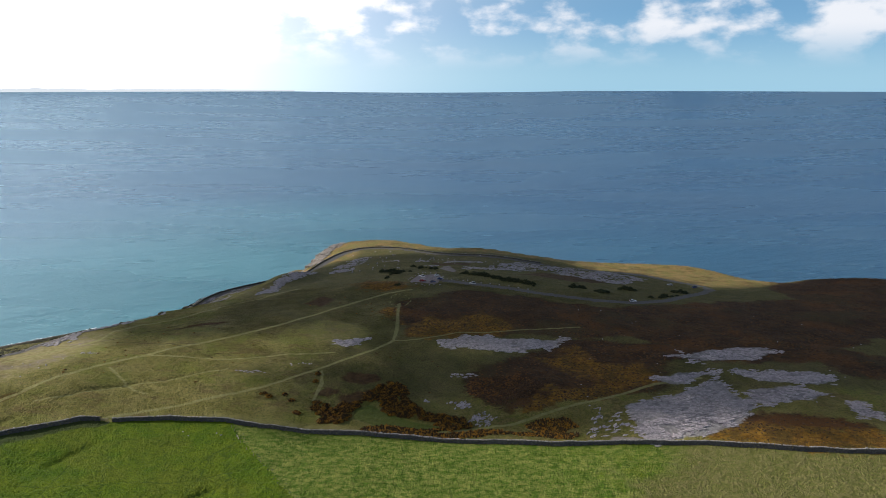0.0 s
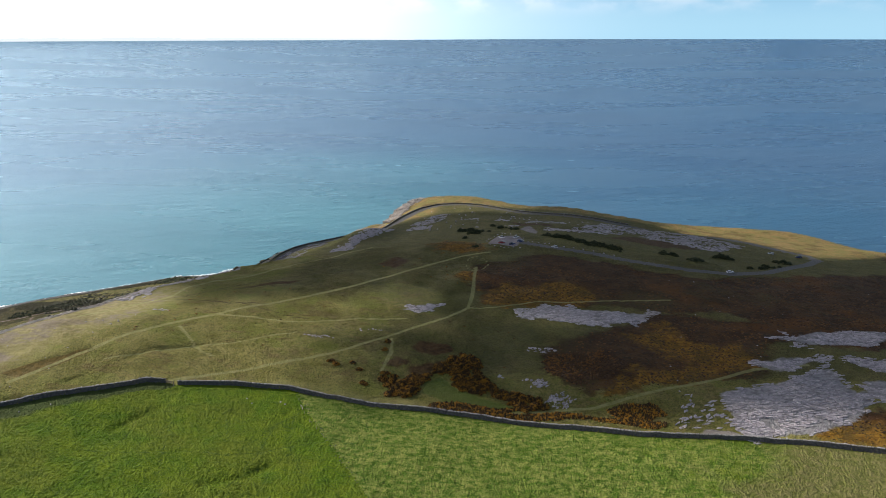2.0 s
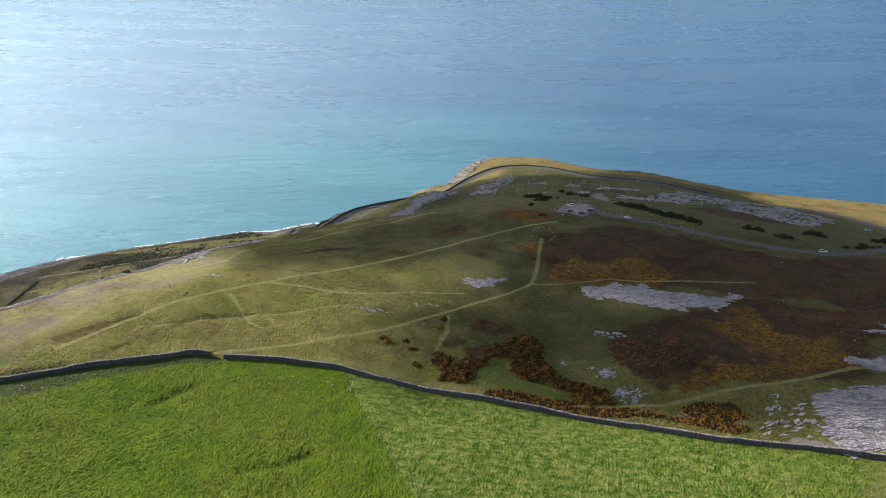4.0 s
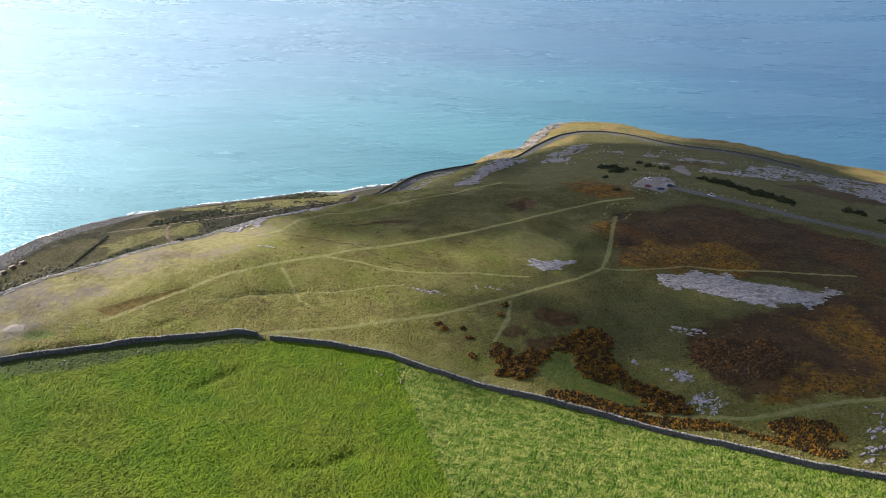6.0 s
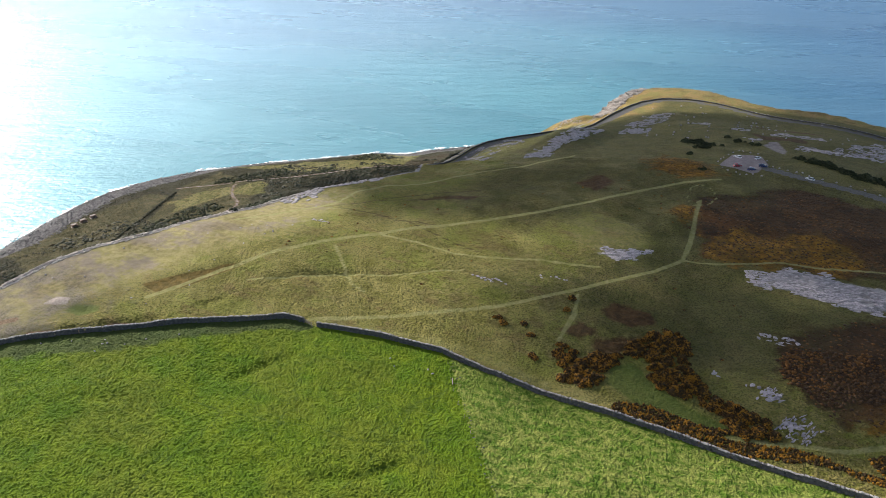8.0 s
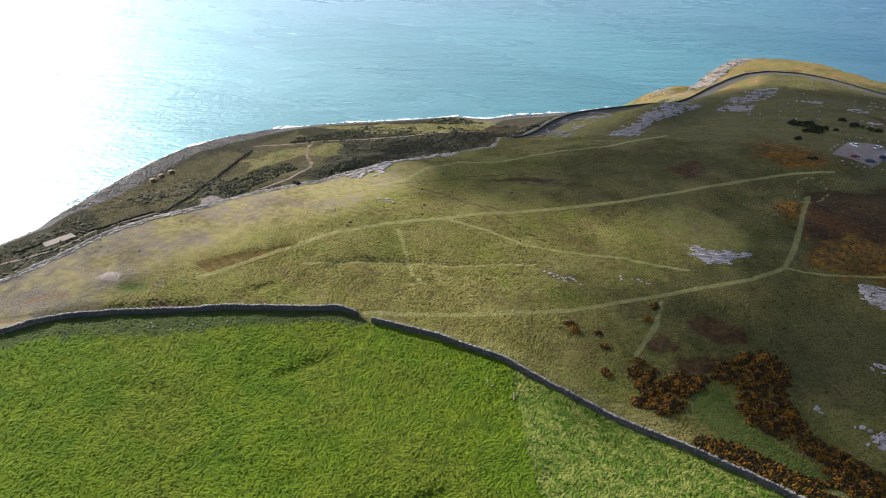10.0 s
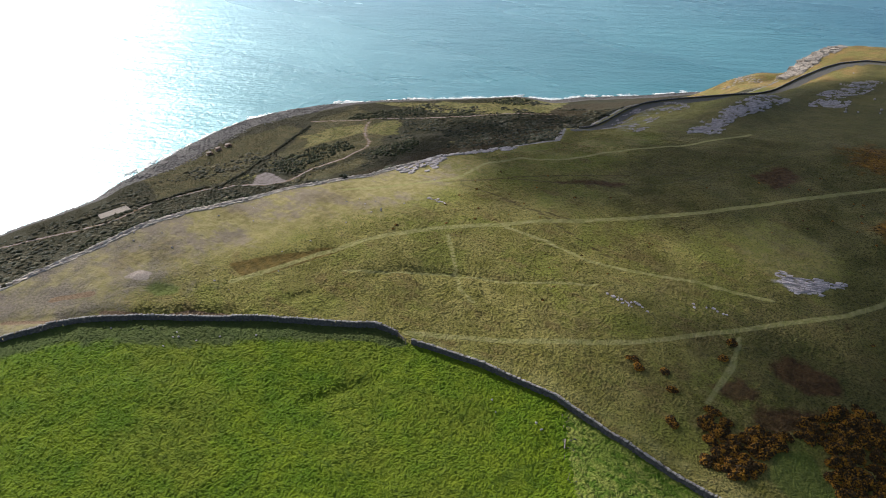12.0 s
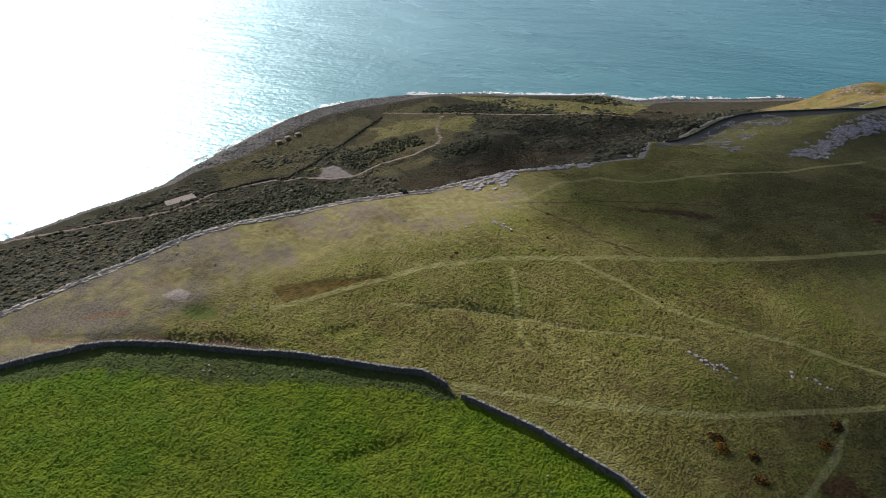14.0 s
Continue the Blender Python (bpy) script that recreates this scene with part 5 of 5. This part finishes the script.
car(PAINT_WHITE, "white hatchback parked on the gravel car park edge", -15, 508, 150)
car(PAINT_WHITE, "white estate car parked at the gravel car park corner", -5, 511, 60)
car(PAINT_RED, "small red car parked beside the grass island", -14, 486, 30)
car(PAINT_BLUE, "dark blue car parked on gravel near the grass edge", -7, 482, 40)
car(PAINT_BLUE, "blue estate car parked by the car park entrance", -2, 489, 5)
car(PAINT_SILVER, "silver car on the narrow tarmac drive", 20, 477, 155)
car(PAINT_WHITE, "white van-like car parked on turf by the lane", 122, 453, 10)
car(PAINT_SILVER, "silver car parked on the coast road verge", 175, 547, 170)
car(PAINT_BLUE, "dark car parked on the coast road bend", 193, 544, 175)


# gate, fence remains, ruins


def field_gate(ax, ay, bx, by):
    thing = tagged(new("field_gate"), "weathered timber field gate ajar in the wall gap", "gate")
    a = math.atan2(by - ay, bx - ax) - 0.35
    n = 3.3

    def bar(name, u0, z0, u1, z1, thick):
        s = Soup()
        dx, dz = u1 - u0, z1 - z0
        long = math.hypot(dx, dz)
        s.block(0, 0, -long / 2, thick, thick, long, 0, 0.03)
        ob = part(name, s.mesh(name, TIMBER), thing)
        ob.matrix_basis = Matrix.Translation(((u0 + u1) / 2, 0, (z0 + z1) / 2)) @ Matrix.Rotation(math.atan2(dx, dz), 4, "Y")

    for z in (0.25, 0.5, 0.75, 1.0, 1.25):
        bar("rail", 0, z, n, z, 0.09)
    bar("stile", 0, 0.1, 0, 1.35, 0.11)
    bar("stile", n, 0.1, n, 1.35, 0.11)
    bar("brace", 0.1, 0.25, n, 1.2, 0.08)
    bar("gatepost", -0.25, -0.3, -0.25, 1.6, 0.22)
    bar("gatepost", n + 0.9, -0.3, n + 0.9, 1.6, 0.22)
    thing.matrix_basis = pose(ax, ay, height(ax, ay), 0, 0, math.degrees(a))


field_gate(-135, 267.2, -130, 267.2)

for k, (x, y) in enumerate([(-84, 269), (-82, 266), (-80, 262), (-77.5, 258), (-74, 253), (-70, 248), (-66, 243)]):
    s = Soup()
    s.block(0, 0, -0.2, 0.14, 0.14, 1.3 + 0.1 * (k % 3), 0.3 * k, 0.04, 0.8)
    tagged(new("fence_post", s.mesh("fence_post", TIMBER)), "leaning grey timber post on the old field boundary", "fence post", "old fence posts").matrix_world = pose(x, y, height(x, y), 6 - 4 * (k % 4), 5 - 3 * (k % 3), 20 * k)
s = Soup()
s.block(0, 0, 0, 3.4, 0.3, 0.25, 0, 0.05, 0.9)
tagged(new("fallen_timber", s.mesh("fallen_timber", CONCRETE)), "bleached fallen trunk on the old field boundary", "log").matrix_world = pose(-79.5, 262, height(-79.5, 262) + 0.05, 0, 0, 115)
# low bank of the old boundary between rich and coarse grass
P = [(x + rng.normal(0, 0.8), y + rng.normal(0, 0.6), height(x, y) - 0.1, rng.uniform(0.15, 0.4), rng.uniform(0.12, 0.3), rng.uniform(0.1, 0.3), rng.uniform(0, 6)) for x, y, a in walkline(FIELD_SEAM[:5], 0.6)]
tagged(new("tumbled_bank", joined("tumbled_bank", LUMP, P, WALLSTONE)), "tumbled stones of an old boundary sunk in grass", "stone row", kind="stuff")


def ruin(x, y, turn, label):
    thing = tagged(new("ruined_hut"), label, "ruin", "wartime ruins")
    L, W, H, T = 4.6, 3.2, 2.2, 0.35
    for name, px, py, lx, ly, hh in (("back_wall", 0, W / 2, L, T, H), ("end_wall", -L / 2, 0, T, W - T - 0.01, H * 0.9), ("end_wall", L / 2, 0, T, W - T - 0.01, H * 0.75), ("front_wall", -1.5, -W / 2, L - 3.0, T, H), ("front_wall", 1.9, -W / 2, 1.4, T, H * 0.8)):
        s = Soup()
        s.block(px, py, -0.6, lx, ly, hh + 0.6, 0, 0.015)
        part(name, s.mesh(name, BRICKWORK), thing)
    s = Soup()
    s.block(-0.4, 0.1, H * 0.93, L * 0.8, W * 0.9, 0.2, 0, 0.02)
    part("roof_slab", s.mesh("roof_slab", CONCRETE), thing, "cracked concrete roof slab")
    s = Soup()
    s.block(0, 0, -0.3, L + 1.5, W + 1.5, 0.35, 0, 0.01)
    part("plinth", s.mesh("plinth", CONCRETE), thing)
    thing.matrix_basis = pose(x, y, height(x, y) + 0.1, 0, 0, turn)


for k, (x, y) in enumerate([(-524, 490), (-525, 500), (-524, 510)]):
    ruin(x, y, 62 + 4 * k, "small roofed ruin of brick and concrete on the lower slope")
s = Soup()
s.block(0, 0, -1.2, 21, 8, 1.45, 0, 0.02)
tagged(new("concrete_slab", s.mesh("concrete_slab", CONCRETE)), "pale bare concrete base among scrub", "concrete slab").matrix_world = pose(-492, 379, height(-492, 379) + 0.7, 0, 0, 78)

# far coast across the sea, its haze painted as an even pale glow
VEIL = Nodes("far land, haze painted as glow")
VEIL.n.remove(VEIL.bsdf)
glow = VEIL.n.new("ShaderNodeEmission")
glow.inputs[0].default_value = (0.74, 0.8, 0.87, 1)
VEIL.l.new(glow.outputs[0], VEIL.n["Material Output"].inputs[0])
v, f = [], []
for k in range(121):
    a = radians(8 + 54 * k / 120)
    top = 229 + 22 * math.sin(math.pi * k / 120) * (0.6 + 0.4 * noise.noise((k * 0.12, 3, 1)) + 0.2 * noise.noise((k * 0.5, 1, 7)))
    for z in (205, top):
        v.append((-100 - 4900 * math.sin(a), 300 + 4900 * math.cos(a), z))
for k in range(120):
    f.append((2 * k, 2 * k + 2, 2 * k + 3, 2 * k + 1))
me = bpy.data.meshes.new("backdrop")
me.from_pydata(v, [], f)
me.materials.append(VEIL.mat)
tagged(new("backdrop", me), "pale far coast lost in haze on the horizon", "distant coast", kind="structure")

# cloud added out of view between sun and moor, cut to its shade's outline
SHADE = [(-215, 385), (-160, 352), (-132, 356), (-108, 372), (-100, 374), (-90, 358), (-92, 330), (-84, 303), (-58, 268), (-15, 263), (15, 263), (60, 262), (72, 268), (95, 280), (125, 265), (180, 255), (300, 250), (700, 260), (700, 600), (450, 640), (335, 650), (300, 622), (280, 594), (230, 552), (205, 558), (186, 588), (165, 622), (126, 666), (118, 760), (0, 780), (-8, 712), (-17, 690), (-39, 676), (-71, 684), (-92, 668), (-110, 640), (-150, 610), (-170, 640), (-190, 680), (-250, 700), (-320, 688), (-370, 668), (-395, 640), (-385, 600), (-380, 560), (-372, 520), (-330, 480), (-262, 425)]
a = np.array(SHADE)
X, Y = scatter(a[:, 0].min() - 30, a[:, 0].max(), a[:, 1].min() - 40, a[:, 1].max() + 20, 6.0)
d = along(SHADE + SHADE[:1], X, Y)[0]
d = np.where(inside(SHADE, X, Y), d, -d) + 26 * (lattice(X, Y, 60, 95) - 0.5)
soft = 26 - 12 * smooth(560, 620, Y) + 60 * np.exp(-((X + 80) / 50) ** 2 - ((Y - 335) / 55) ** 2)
# density set place by place to deepen or lighten the cast shade
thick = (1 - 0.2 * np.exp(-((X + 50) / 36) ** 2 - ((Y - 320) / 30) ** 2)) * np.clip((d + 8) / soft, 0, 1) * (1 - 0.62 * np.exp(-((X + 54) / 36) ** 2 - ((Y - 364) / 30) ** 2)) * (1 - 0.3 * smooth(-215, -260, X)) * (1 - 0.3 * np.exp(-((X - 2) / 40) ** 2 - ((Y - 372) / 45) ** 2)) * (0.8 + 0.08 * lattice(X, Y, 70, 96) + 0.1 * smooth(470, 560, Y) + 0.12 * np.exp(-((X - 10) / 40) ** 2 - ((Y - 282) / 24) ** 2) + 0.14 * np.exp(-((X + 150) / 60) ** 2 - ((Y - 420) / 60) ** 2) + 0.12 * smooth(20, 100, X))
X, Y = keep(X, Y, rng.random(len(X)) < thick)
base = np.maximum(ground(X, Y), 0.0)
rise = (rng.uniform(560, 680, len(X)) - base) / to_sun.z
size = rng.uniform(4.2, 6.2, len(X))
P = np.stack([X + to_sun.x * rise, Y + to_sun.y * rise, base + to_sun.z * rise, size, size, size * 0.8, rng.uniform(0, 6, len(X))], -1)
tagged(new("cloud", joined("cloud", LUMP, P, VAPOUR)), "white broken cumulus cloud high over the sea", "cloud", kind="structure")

# limestone pavements
for k, (dx, dy, turn, full) in enumerate([(1.7, 0.75, 0.1, 0.9), (1.7, 1.0, 0.3, 0.72), (2.0, 0.85, 0.4, 0.93), (1.8, 0.8, 0.2, 0.8), (1.9, 0.8, 0.0, 0.82), (1.9, 0.8, 0.0, 0.82), (1.9, 0.8, -0.4, 0.75), (1.9, 0.85, 0.15, 0.82), (1.7, 0.8, 0.2, 0.4), (1.7, 0.8, 0.1, 0.42)]):
    pavement(PAVEMENTS[k], "bare pale grey limestone pavement split by dark joints", dx, dy, turn, full)
pavement([(58, 262), (60, 280), (76, 290), (76, 262)], "broken white limestone blocks scattered in turf", 2.6, 1.5, 0.8, 0.35, 0.3)
for outline in ([(-52, 627), (-40, 626), (-38, 619), (-50, 618)], [(-24, 606), (-14, 606), (-12, 598), (-22, 597)], [(2, 600), (26, 600), (28, 592), (4, 591)], [(18, 562), (52, 565), (54, 552), (20, 551)], [(-12, 574), (-4, 574), (-3, 567), (-11, 566)]):
    pavement(outline, "low broken limestone ledge in grass near the headland", 1.8, 0.9, 0.1, 0.42)
for outline, turn in (([(8, 293), (10, 297), (13, 294), (14, 290), (10, 289)], 0.9), ([(12, 284), (15, 288), (18, 287), (21, 282), (17, 277), (13, 279)], 1.1), ([(4, 326), (9, 329), (16, 324), (10, 322)], 0.2)):
    pavement(outline, "white broken limestone outcrop in short turf", 1.3, 0.7, turn, 0.55, 0.14)
